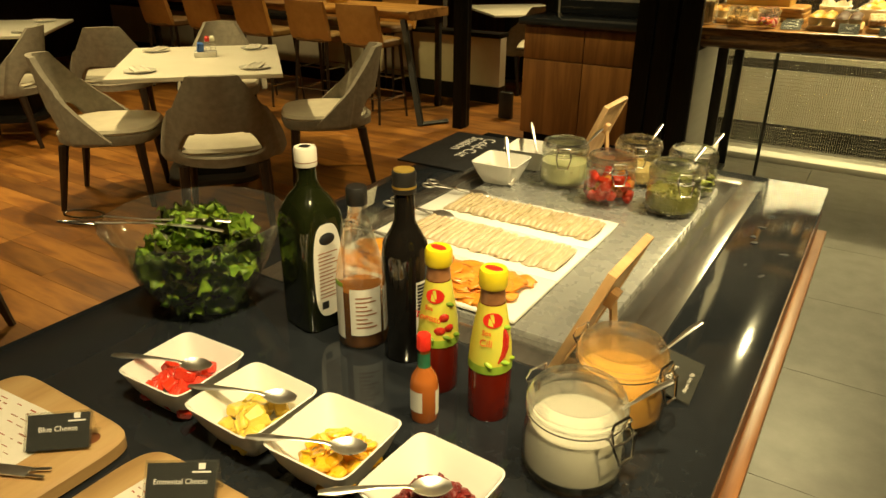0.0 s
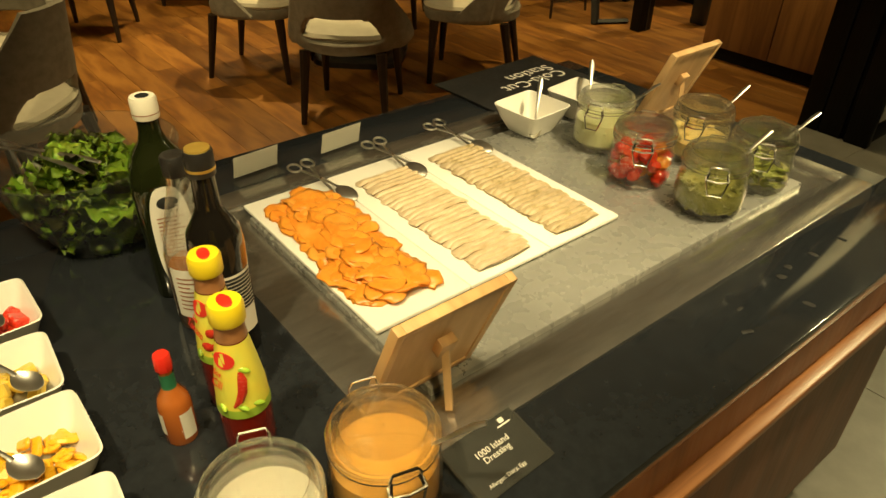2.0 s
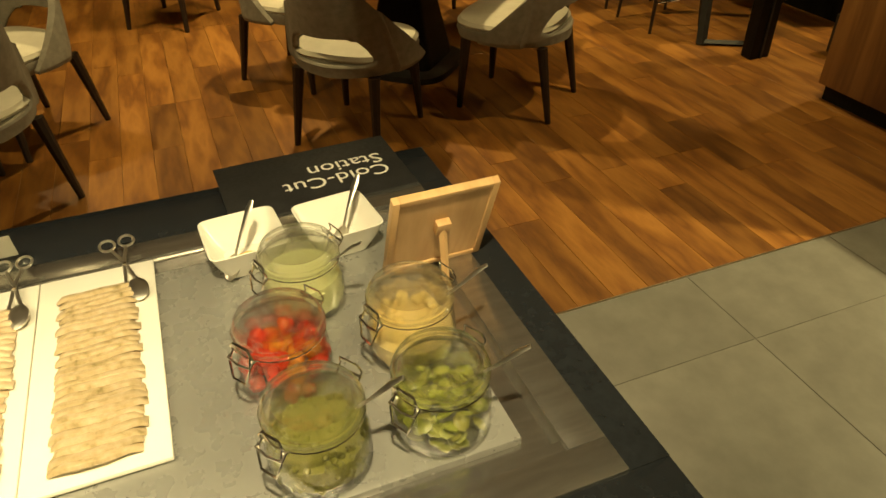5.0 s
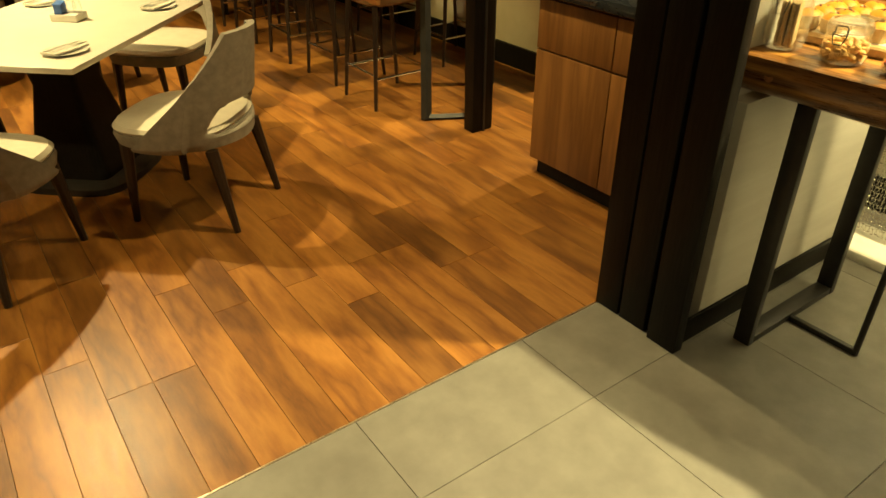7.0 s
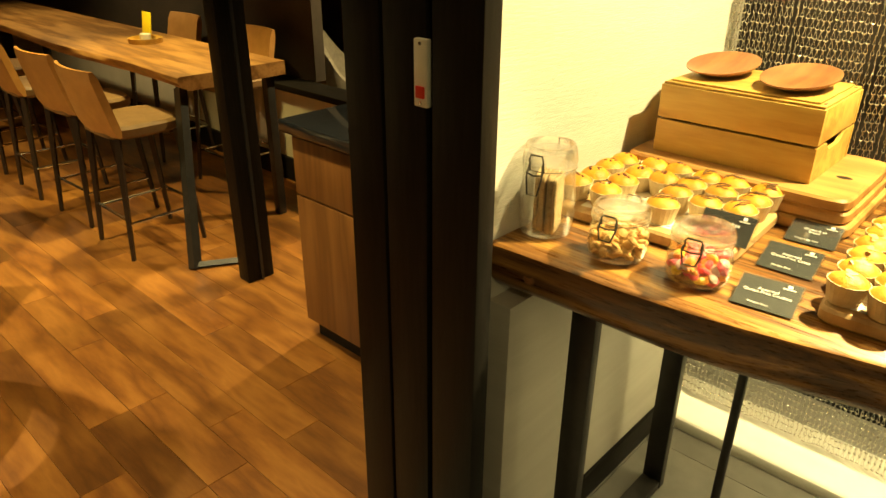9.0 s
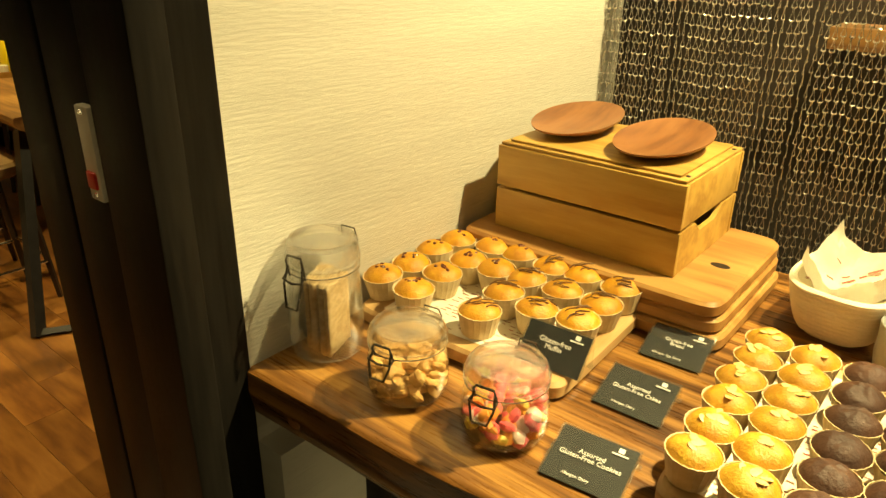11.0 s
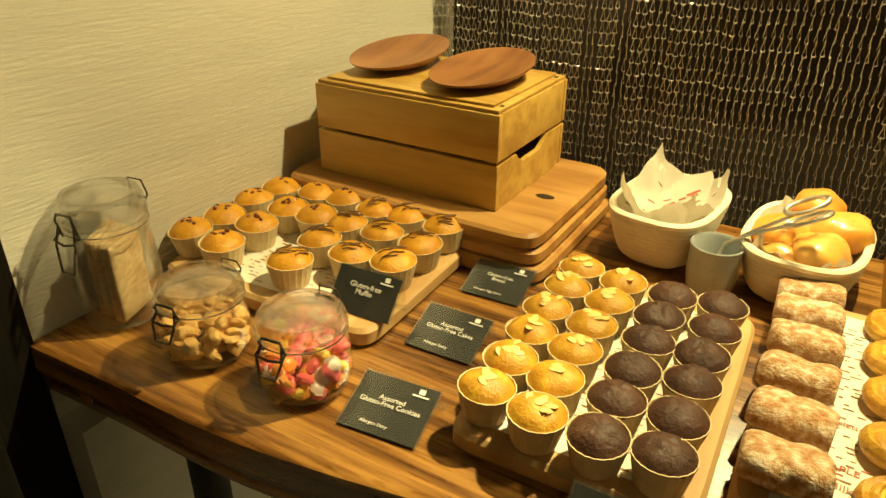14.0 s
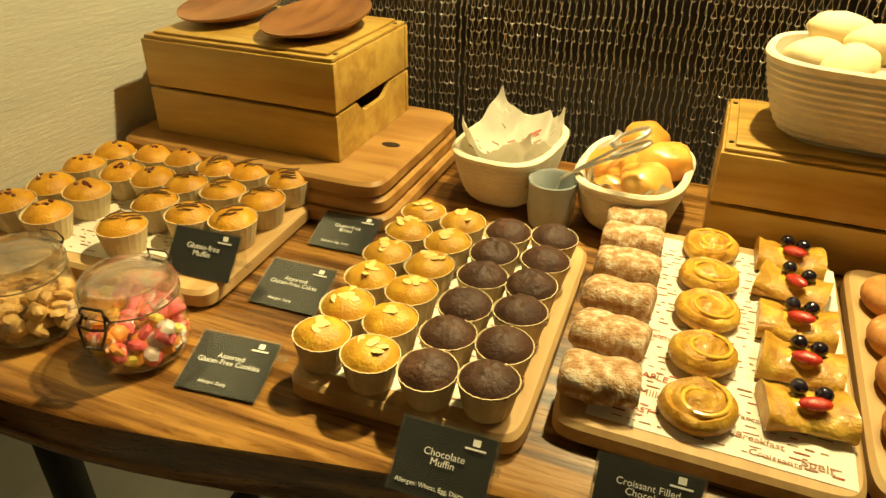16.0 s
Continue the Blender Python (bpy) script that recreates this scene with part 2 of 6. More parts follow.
M = {
    "plank": wood("floor_wood", (0.115, 0.040, 0.008), (0.215, 0.085, 0.015), (0.32, 0.14, 0.028), grain=(1.3, 6.0, 6.0), scale=1.5, rough=0.36, vary=0.30, bump=0.05),
    "tile": surface("stone_tile", [(0.3, (0.15, 0.14, 0.12)), (0.7, (0.2, 0.19, 0.165))], 9, 0.42, bump=0.03, bscale=140, vary=0.05),
    "grout": surface("grout", [(0.3, (0.075, 0.07, 0.06)), (0.7, (0.1, 0.092, 0.08))], 60, 0.9),
    "brass": surface("metal_strip", [(0.3, (0.6, 0.52, 0.38)), (0.7, (0.72, 0.62, 0.46))], 60, 0.3, 1.0),
    "plaster": surface("combed_plaster", [(0.3, (0.5, 0.47, 0.40)), (0.7, (0.58, 0.55, 0.47))], 3, 0.75, bump=0.42, bscale=52, stretch=(1, 0.42, 4.6)),
    "dark_wall": surface("dark_wall_paint", [(0.3, (0.028, 0.02, 0.014)), (0.7, (0.045, 0.032, 0.022))], 4, 0.7, bump=0.1, bscale=60),
    "ceiling": surface("ceiling_paint", [(0.3, (0.27, 0.24, 0.2)), (0.7, (0.32, 0.285, 0.235))], 5, 0.85),
    "black_lac": surface("black_lacquered_wood", [(0.3, (0.006, 0.005, 0.004)), (0.7, (0.012, 0.010, 0.008))], 8, 0.42, bump=0.05, bscale=120, stretch=(14, 14, 1), spec=0.1),
    "black_metal": surface("black_powder_coat", [(0.3, (0.012, 0.011, 0.010)), (0.7, (0.022, 0.02, 0.018))], 25, 0.42, bump=0.06, bscale=400),
    "stone": surface("black_granite", [(0.35, (0.014, 0.016, 0.019)), (0.75, (0.02, 0.023, 0.027))], 60, 0.08, bump=0.0, rvar=0.03),
    "counter_wood": wood("red_brown_veneer", (0.1, 0.035, 0.013), (0.17, 0.06, 0.022), (0.22, 0.08, 0.03), grain=(9, 9, 0.7), rough=0.34, vary=0.05, bump=0.05),
    "trim_wood": wood("copper_brown_trim", (0.2, 0.08, 0.03), (0.28, 0.12, 0.045), (0.36, 0.16, 0.06), grain=(24, 1.5, 24), rough=0.3, vary=0.05, bump=0.04),
    "steel": surface("brushed_steel", [(0.3, (0.42, 0.41, 0.385)), (0.7, (0.56, 0.54, 0.50))], 10, 0.22, 0.92, bump=0.04, bscale=160, stretch=(8, 1, 1), rvar=0.1),
    "frost": surface("frosted_cold_plate", [(0.3, (0.31, 0.31, 0.288)), (0.5, (0.36, 0.36, 0.335)), (0.72, (0.42, 0.42, 0.39))], 3, 0.28, 0.5, bump=0.02, bscale=30),
    "chrome": surface("polished_cutlery_steel", [(0.3, (0.6, 0.57, 0.5)), (0.7, (0.8, 0.77, 0.7))], 30, 0.36, 1.0, rvar=0.08),
    "wire": surface("bright_steel_wire", [(0.3, (0.72, 0.69, 0.62)), (0.7, (0.85, 0.82, 0.75))], 60, 0.2, 1.0),
    "dark_wire": surface("dark_steel_wire", [(0.3, (0.1, 0.09, 0.07)), (0.7, (0.2, 0.18, 0.15))], 60, 0.3, 1.0),
    "china": surface("white_porcelain", [(0.3, (0.78, 0.76, 0.68)), (0.7, (0.82, 0.80, 0.73))], 8, 0.2, spec=0.5, rvar=0.05, coat=0.3),
    "glass": glass("clear_glass", (0.994, 0.996, 0.99), 0.75, thick=0.07),
    "lid_glass": glass("thick_lid_glass", (0.99, 0.993, 0.986), 1.0, haze=0.004, thick=0.34),
    "veneer": wood("brown_cabinet_veneer", (0.14, 0.058, 0.015), (0.21, 0.092, 0.024), (0.27, 0.125, 0.034), grain=(9, 9, 0.7), rough=0.4, vary=0.04, bump=0.05),
    "bottle_glass": glass("clear_bottle_glass", (0.96, 0.975, 0.94), 0.6, haze=0.02, thick=0.35),
    "acrylic": glass("clear_acrylic", (0.96, 0.96, 0.94), 0.3, haze=0.012),
    "bowl_glass": glass("clear_bowl_plastic", (0.975, 0.985, 0.955), 0.85, haze=0.02),
    "green_glass": surface("dark_olive_glass", [(0.3, (0.005, 0.007, 0.002)), (0.7, (0.012, 0.015, 0.004))], 6, 0.08, rvar=0.03, coat=0.6),
    "black_glass": surface("black_bottle_glass", [(0.3, (0.006, 0.005, 0.004)), (0.7, (0.012, 0.01, 0.008))], 6, 0.07, rvar=0.03, coat=0.6),
    "chair": surface("taupe_upholstery", [(0.3, (0.20, 0.175, 0.135)), (0.7, (0.27, 0.24, 0.19))], 30, 0.85, bump=0.2, bscale=500),
    "cream": surface("cream_seat_leather", [(0.3, (0.55, 0.50, 0.39)), (0.7, (0.63, 0.58, 0.46))], 14, 0.55, bump=0.1, bscale=200),
    "tan": surface("tan_leather", [(0.3, (0.42, 0.20, 0.05)), (0.7, (0.52, 0.26, 0.07))], 14, 0.5, bump=0.12, bscale=220),
    "seat_dark": surface("brown_leather", [(0.3, (0.16, 0.09, 0.035)), (0.7, (0.22, 0.125, 0.05))], 14, 0.5, bump=0.12, bscale=220),
    "leg_wood": surface("espresso_stained_wood", [(0.3, (0.016, 0.010, 0.007)), (0.7, (0.032, 0.019, 0.012))], 30, 0.42, stretch=(4, 4, 1)),
    "white_top": surface("white_table_laminate", [(0.3, (0.72, 0.68, 0.57)), (0.7, (0.77, 0.73, 0.62))], 6, 0.35),
    "linen": surface("white_napkin_linen", [(0.3, (0.74, 0.71, 0.62)), (0.7, (0.8, 0.77, 0.68))], 40, 0.9, bump=0.2, bscale=600),
    "slab": wood("raintree_slab", (0.03, 0.010, 0.002), (0.17, 0.07, 0.014), (0.44, 0.22, 0.05), grain=(0.6, 11, 11), scale=2.6, rough=0.27, vary=0.0, bump=0.12, coat=0.12),
    "bar_slab": wood("suar_bar_slab", (0.12, 0.05, 0.014), (0.27, 0.13, 0.035), (0.42, 0.22, 0.07), grain=(1.2, 10, 10), scale=1.4, rough=0.42, vary=0.0, bump=0.12),
    "pine": wood("varnished_pine", (0.35, 0.185, 0.032), (0.49, 0.295, 0.06), (0.58, 0.375, 0.09), grain=(2.0, 16, 16), scale=1.2, rough=0.42, vary=0.06, bump=0.08),
    "pale": wood("pale_beech", (0.36, 0.21, 0.075), (0.47, 0.29, 0.115), (0.56, 0.37, 0.165), grain=(14, 1.2, 14), scale=1.2, rough=0.5, vary=0.05, bump=0.08),
    "easel": wood("beech_frame", (0.5, 0.29, 0.12), (0.58, 0.36, 0.16), (0.66, 0.43, 0.2), grain=(16, 3, 3), scale=1.2, rough=0.5, vary=0.05, bump=0.06),
    "cut_board": wood("red_oak_boards", (0.26, 0.115, 0.025), (0.38, 0.19, 0.05), (0.48, 0.27, 0.08), grain=(1.5, 13, 13), scale=1.4, rough=0.42, vary=0.1, bump=0.08),
    "plate_wood": wood("acacia_plate", (0.16, 0.06, 0.02), (0.27, 0.11, 0.035), (0.36, 0.16, 0.055), grain=(13, 1.5, 13), scale=1.6, rough=0.4, vary=0.1, bump=0.05),
    "paper": surface("greaseproof_paper", [(0.3, (0.72, 0.67, 0.56)), (0.7, (0.8, 0.75, 0.64))], 20, 0.75, bump=0.15, bscale=80),
    "ink": surface("brown_ink", [(0.3, (0.3, 0.13, 0.07)), (0.7, (0.36, 0.17, 0.1))], 60, 0.8),
    "ink_red": surface("red_brown_ink", [(0.3, (0.36, 0.06, 0.03)), (0.7, (0.42, 0.09, 0.05))], 60, 0.8),
    "card": surface("black_card", [(0.3, (0.016, 0.017, 0.017)), (0.7, (0.024, 0.026, 0.026))], 30, 0.5, spec=0.3),
    "print": surface("white_print", [(0.3, (0.72, 0.7, 0.64)), (0.7, (0.78, 0.76, 0.7))], 60, 0.6),
    "sign": surface("black_sign_board", [(0.3, (0.012, 0.012, 0.013)), (0.7, (0.02, 0.02, 0.021))], 30, 0.5),
    "cup_paper": surface("cream_baking_paper", [(0.3, (0.56, 0.43, 0.23)), (0.7, (0.66, 0.53, 0.31))], 60, 0.75, bump=0.2, bscale=300, vary=0.06),
    "cake": surface("golden_muffin_crumb", [(0.25, (0.42, 0.165, 0.004)), (0.55, (0.56, 0.26, 0.006)), (0.8, (0.66, 0.37, 0.014))], 45, 0.5, bump=0.35, bscale=260, vary=0.1),
    "almond": surface("almond_muffin_crumb", [(0.25, (0.35, 0.155, 0.006)), (0.55, (0.49, 0.25, 0.010)), (0.8, (0.61, 0.38, 0.03))], 45, 0.5, bump=0.35, bscale=260, vary=0.1),
    "choco": surface("chocolate_muffin_crumb", [(0.3, (0.042, 0.014, 0.005)), (0.7, (0.085, 0.03, 0.011))], 40, 0.62, bump=0.5, bscale=170, vary=0.12),
    "nut": surface("almond_flake", [(0.3, (0.66, 0.44, 0.12)), (0.7, (0.76, 0.56, 0.22))], 60, 0.5),
    "raisin": surface("dried_fruit", [(0.3, (0.05, 0.012, 0.006)), (0.7, (0.16, 0.03, 0.01))], 60, 0.3),
    "streak": surface("chocolate_streak", [(0.3, (0.10, 0.045, 0.012)), (0.7, (0.16, 0.075, 0.02))], 60, 0.5),
    "pastry": surface("glazed_pastry", [(0.25, (0.32, 0.12, 0.010)), (0.5, (0.56, 0.29, 0.025)), (0.8, (0.72, 0.5, 0.075))], 40, 0.4, bump=0.7, bscale=150, vary=0.12, coat=0.15),
    "custard": surface("yellow_custard", [(0.3, (0.68, 0.36, 0.03)), (0.7, (0.78, 0.5, 0.07))], 40, 0.25, coat=0.4),
    "sugared": surface("sugared_choc_croissant", [(0.32, (0.34, 0.15, 0.045)), (0.5, (0.50, 0.31, 0.15)), (0.66, (0.72, 0.61, 0.46))], 85, 0.8, bump=0.9, bscale=260, vary=0.1),
    "donut": surface("sugared_doughnut", [(0.3, (0.42, 0.15, 0.025)), (0.6, (0.56, 0.25, 0.06)), (0.85, (0.7, 0.5, 0.3))], 45, 0.7, bump=0.5, bscale=420, vary=0.08),
    "bun": surface("shiny_bread_bun", [(0.3, (0.56, 0.24, 0.035)), (0.6, (0.7, 0.37, 0.07)), (0.85, (0.78, 0.5, 0.14))], 14, 0.32, bump=0.2, bscale=60, vary=0.08, coat=0.25),
    "white_bun": surface("pale_bread_roll", [(0.3, (0.74, 0.58, 0.3)), (0.7, (0.82, 0.7, 0.45))], 14, 0.65, bump=0.3, bscale=90, vary=0.06),
    "basket": surface("cream_rattan_proof_basket", [(0.3, (0.68, 0.6, 0.44)), (0.7, (0.76, 0.69, 0.53))], 30, 0.6, bump=0.2, bscale=200),
    "grey_cup": surface("grey_stoneware", [(0.3, (0.3, 0.32, 0.31)), (0.7, (0.37, 0.39, 0.38))], 30, 0.3, rvar=0.08),
    "berry": surface("blueberry", [(0.3, (0.008, 0.006, 0.010)), (0.7, (0.02, 0.014, 0.025))], 40, 0.15, coat=0.5),
    "strawberry": surface("strawberry", [(0.3, (0.42, 0.015, 0.01)), (0.7, (0.58, 0.045, 0.018))], 60, 0.25, bump=0.3, bscale=400, coat=0.4),
    "salmon": surface("smoked_salmon", [(0.25, (0.64, 0.19, 0.016)), (0.5, (0.73, 0.27, 0.026)), (0.8, (0.79, 0.38, 0.07))], 26, 0.34, bump=0.08, bscale=60, vary=0.08),
    "ham": surface("pale_turkey_ham", [(0.25, (0.43, 0.33, 0.19)), (0.5, (0.53, 0.42, 0.27)), (0.8, (0.62, 0.51, 0.36))], 45, 0.45, bump=0.2, bscale=160, vary=0.06),
    "herb_ham": surface("herbed_turkey_ham", [(0.25, (0.16, 0.13, 0.04)), (0.42, (0.40, 0.31, 0.17)), (0.8, (0.56, 0.45, 0.31))], 60, 0.45, bump=0.2, bscale=160, vary=0.08),
    "lettuce": surface("lettuce_leaf", [(0.25, (0.13, 0.24, 0.014)), (0.5, (0.26, 0.42, 0.03)), (0.8, (0.44, 0.58, 0.07))], 22, 0.45, bump=0.3, bscale=80, vary=0.35, sss=0.35),
    "red_lettuce": surface("dark_red_lettuce_leaf", [(0.25, (0.03, 0.035, 0.008)), (0.5, (0.06, 0.055, 0.012)), (0.8, (0.09, 0.12, 0.02))], 22, 0.4, bump=0.5, bscale=80, vary=0.3),
    "red_jelly": surface("red_pepper", [(0.3, (0.5, 0.02, 0.008)), (0.7, (0.66, 0.05, 0.015))], 40, 0.3, coat=0.3, vary=0.15),
    "pineapple": surface("pineapple", [(0.3, (0.74, 0.5, 0.05)), (0.7, (0.8, 0.6, 0.12))], 40, 0.35, bump=0.3, coat=0.2, vary=0.1),
    "mango": surface("mango", [(0.3, (0.74, 0.36, 0.01)), (0.7, (0.8, 0.46, 0.03))], 40, 0.3, coat=0.3, vary=0.1),
    "cranberry": surface("dried_cranberry", [(0.3, (0.10, 0.008, 0.008)), (0.7, (0.2, 0.02, 0.016))], 60, 0.3, bump=0.6, bscale=200, vary=0.3),
    "mayo": surface("white_dressing", [(0.3, (0.78, 0.74, 0.58)), (0.7, (0.83, 0.79, 0.64))], 12, 0.35, coat=0.2),
    "island": surface("orange_dressing", [(0.3, (0.72, 0.34, 0.05)), (0.7, (0.78, 0.42, 0.09))], 12, 0.35, coat=0.2),
    "pale_green": surface("pale_green_onion", [(0.3, (0.52, 0.53, 0.24)), (0.7, (0.62, 0.63, 0.34))], 18, 0.4, vary=0.05),
    "tomato": surface("cherry_tomato", [(0.3, (0.54, 0.02, 0.008)), (0.7, (0.66, 0.06, 0.012))], 20, 0.2, coat=0.4, vary=0.2),
    "tomato_y": surface("orange_tomato", [(0.3, (0.66, 0.2, 0.012)), (0.7, (0.7, 0.28, 0.02))], 20, 0.2, coat=0.4, vary=0.15),
    "caper": surface("green_capers", [(0.3, (0.22, 0.22, 0.035)), (0.7, (0.38, 0.37, 0.09))], 40, 0.35, vary=0.3),
    "pickle": surface("green_pickles", [(0.3, (0.3, 0.36, 0.04)), (0.7, (0.58, 0.6, 0.16))], 30, 0.3, vary=0.3),
    "corn": surface("pale_yellow_onions", [(0.3, (0.62, 0.46, 0.14)), (0.7, (0.72, 0.57, 0.24))], 30, 0.35, vary=0.1),
    "cracker": surface("crispbread", [(0.3, (0.42, 0.28, 0.13)), (0.5, (0.56, 0.40, 0.2)), (0.8, (0.68, 0.53, 0.32))], 60, 0.7, bump=0.6, bscale=140, stretch=(1, 1, 3), vary=0.1),
    "cookie": surface("small_butter_biscuit", [(0.3, (0.6, 0.33, 0.09)), (0.7, (0.72, 0.46, 0.16))], 40, 0.6, vary=0.12),
    "candy_r": surface("pink_red_sweets", [(0.3, (0.6, 0.04, 0.06)), (0.7, (0.75, 0.2, 0.2))], 14, 0.3, vary=0.3),
    "candy_y": surface("yellow_sweets", [(0.3, (0.72, 0.5, 0.04)), (0.7, (0.8, 0.62, 0.12))], 14, 0.3, vary=0.15),
    "candy_w": surface("white_pink_sweets", [(0.3, (0.74, 0.5, 0.42)), (0.7, (0.8, 0.72, 0.62))], 14, 0.3, vary=0.1),
    "candy_o": surface("orange_sweets", [(0.3, (0.75, 0.24, 0.03)), (0.7, (0.78, 0.32, 0.05))], 14, 0.3, vary=0.1),
    "ketchup": surface("red_sauce_in_glass", [(0.3, (0.12, 0.008, 0.003)), (0.7, (0.18, 0.014, 0.005))], 8, 0.1, coat=0.6, rvar=0.04),
    "vinegar": surface("amber_vinegar", [(0.3, (0.22, 0.075, 0.012)), (0.7, (0.3, 0.11, 0.018))], 8, 0.1, coat=0.5, rvar=0.04),
    "pepper": surface("orange_pepper_sauce", [(0.3, (0.36, 0.09, 0.015)), (0.7, (0.44, 0.13, 0.024))], 8, 0.15, coat=0.5, rvar=0.04),
    "yellow_cap": surface("yellow_plastic", [(0.3, (0.72, 0.54, 0.01)), (0.7, (0.76, 0.6, 0.02))], 20, 0.35),
    "red_cap": surface("red_plastic", [(0.3, (0.6, 0.02, 0.01)), (0.7, (0.68, 0.03, 0.015))], 20, 0.35),
    "green_lbl": surface("green_label", [(0.3, (0.2, 0.36, 0.03)), (0.7, (0.34, 0.5, 0.05))], 30, 0.4),
    "yellow_lbl": surface("yellow_green_label", [(0.35, (0.72, 0.6, 0.06)), (0.65, (0.62, 0.62, 0.08))], 25, 0.4),
    "foil_green": surface("green_foil", [(0.3, (0.02, 0.12, 0.06)), (0.7, (0.03, 0.16, 0.08))], 30, 0.35),
    "label": surface("white_paper_label", [(0.3, (0.68, 0.66, 0.58)), (0.7, (0.74, 0.72, 0.64))], 20, 0.6),
    "white_cap": surface("cream_plastic_cap", [(0.3, (0.7, 0.66, 0.54)), (0.7, (0.76, 0.72, 0.6))], 20, 0.4),
    "gold": surface("gold_foil", [(0.3, (0.66, 0.42, 0.08)), (0.7, (0.74, 0.52, 0.12))], 40, 0.35, 0.7),
    "white_paint": surface("white_painted_kerb", [(0.3, (0.66, 0.64, 0.56)), (0.7, (0.72, 0.70, 0.62))], 14, 0.6),
    "beige": surface("beige_panel", [(0.3, (0.5, 0.45, 0.34)), (0.7, (0.58, 0.53, 0.42))], 5, 0.65),
    "brown_wall": wood("brown_panel_wall", (0.06, 0.026, 0.010), (0.1, 0.045, 0.017), (0.15, 0.07, 0.028), grain=(14, 14, 1.2), rough=0.4, vary=0.1),
    "blue": surface("blue_packet", [(0.3, (0.03, 0.1, 0.4)), (0.7, (0.05, 0.16, 0.5))], 40, 0.5),
    "stain": surface("dried_spill", [(0.3, (0.006, 0.006, 0.006)), (0.7, (0.012, 0.011, 0.010))], 60, 0.6),
}


# ---- mesh tools ----
def finish(bm, name, angle=38):
    bmesh.ops.recalc_face_normals(bm, faces=bm.faces)
    me = bpy.data.meshes.new(name)
    bm.to_mesh(me)
    bm.free()
    me.shade_smooth()
    me.set_sharp_from_angle(angle=radians(angle))
    return me


def part(name, bm, material, parent=None, label="", m=None):
    """One mesh object, under a thing or a part, or on its own."""
    me = bm if isinstance(bm, bpy.types.Mesh) else finish(bm, name)
    if not me.materials:
        me.materials.append(M[material])
    ob = new(name, me)
    if m is not None:
        ob.matrix_basis = m
    if parent is not None:
        ob.parent = parent
    if label:
        ob["label"] = label
    return ob


def thing(name, label, category, m=None, group="", kind=""):
    ob = new(name)
    ob.empty_display_size = 0.1
    if m is not None:
        ob.matrix_basis = m
    return tagged(ob, label, category, group, kind)


def lone(name, bm, material, label, category, m=None, group="", kind=""):
    return tagged(part(name, bm, material, m=m), label, category, group, kind)


def join(*bms):
    out = bmesh.new()
    for b in bms:
        me = bpy.data.meshes.new("tmp")
        b.to_mesh(me)
        b.free()
        out.from_mesh(me)
        bpy.data.meshes.remove(me)
    return out


def moved(bm, m):
    bm.transform(m)
    return bm


def box(x0, x1, y0, y1, z0, z1, bev=0.0, seg=2):
    bm = bmesh.new()
    bmesh.ops.create_cube(bm, size=1, matrix=Matrix.Translation(((x0 + x1) / 2, (y0 + y1) / 2, (z0 + z1) / 2)) @ Matrix.Diagonal((x1 - x0, y1 - y0, z1 - z0, 1)))
    if bev:
        bmesh.ops.bevel(bm, geom=bm.edges[:], offset=bev, segments=seg, affect="EDGES", profile=0.5)
    return bm


def loft(rings, cap0=True, cap1=True, closed=True):
    bm = bmesh.new()
    vs = [[bm.verts.new(p) for p in r] for r in rings]
    n = len(rings[0])
    for a, b in zip(vs, vs[1:]):
        for i in range(n if closed else n - 1):
            j = (i + 1) % n
            bm.faces.new((a[i], a[j], b[j], b[i]))
    if cap0:
        bm.faces.new(vs[0][::-1])
    if cap1:
        bm.faces.new(vs[-1])
    return bm


def lathe(profile, n=28, cap0=True, cap1=True):
    rings = [[(r * math.cos(2 * math.pi * i / n), r * math.sin(2 * math.pi * i / n), z) for i in range(n)] for r, z in profile]
    return loft(rings, cap0, cap1)


def oval(rx, ry, z, n=40, power=2.0, cx=0, cy=0):
    out = []
    for i in range(n):
        a = 2 * math.pi * i / n
        c, s = math.cos(a), math.sin(a)
        out.append((cx + rx * math.copysign(abs(c) ** (2 / power), c), cy + ry * math.copysign(abs(s) ** (2 / power), s), z))
    return out


def tube(points, r, n=8, closed=False, flat=1.0):
    pts = [Vector(p) for p in points]
    rings, up = [], None
    for i, p in enumerate(pts):
        a = pts[i - 1] if i or closed else p
        b = pts[(i + 1) % len(pts)] if i + 1 < len(pts) or closed else p
        d = (b - a).normalized()
        if up is None:
            up = Vector((0, 0, 1)) if abs(d.z) < 0.9 else Vector((1, 0, 0))
        s = d.cross(up).normalized()
        up = s.cross(d).normalized()
        k = r[i] if isinstance(r, (list, tuple)) else r
        rings.append([p + s * (k * math.cos(2 * math.pi * j / n)) + up * (k * flat * math.sin(2 * math.pi * j / n)) for j in range(n)])
    if closed:
        rings.append(rings[0])
        return loft(rings, False, False)
    return loft(rings)


def ball(rx, ry, rz, m=None, seg=10, lump=0.0, seed=0):
    bm = bmesh.new()
    bmesh.ops.create_uvsphere(bm, u_segments=seg, v_segments=max(5, seg * 2 // 3), radius=1)
    for v in bm.verts:
        k = 1 + (lump * noise.noise(v.co * 1.7 + Vector((seed * 3.1, seed * 1.7, 0))) if lump else 0)
        v.co = Vector((v.co.x * rx, v.co.y * ry, v.co.z * rz)) * k
    if m is not None:
        bm.transform(m)
    return bm


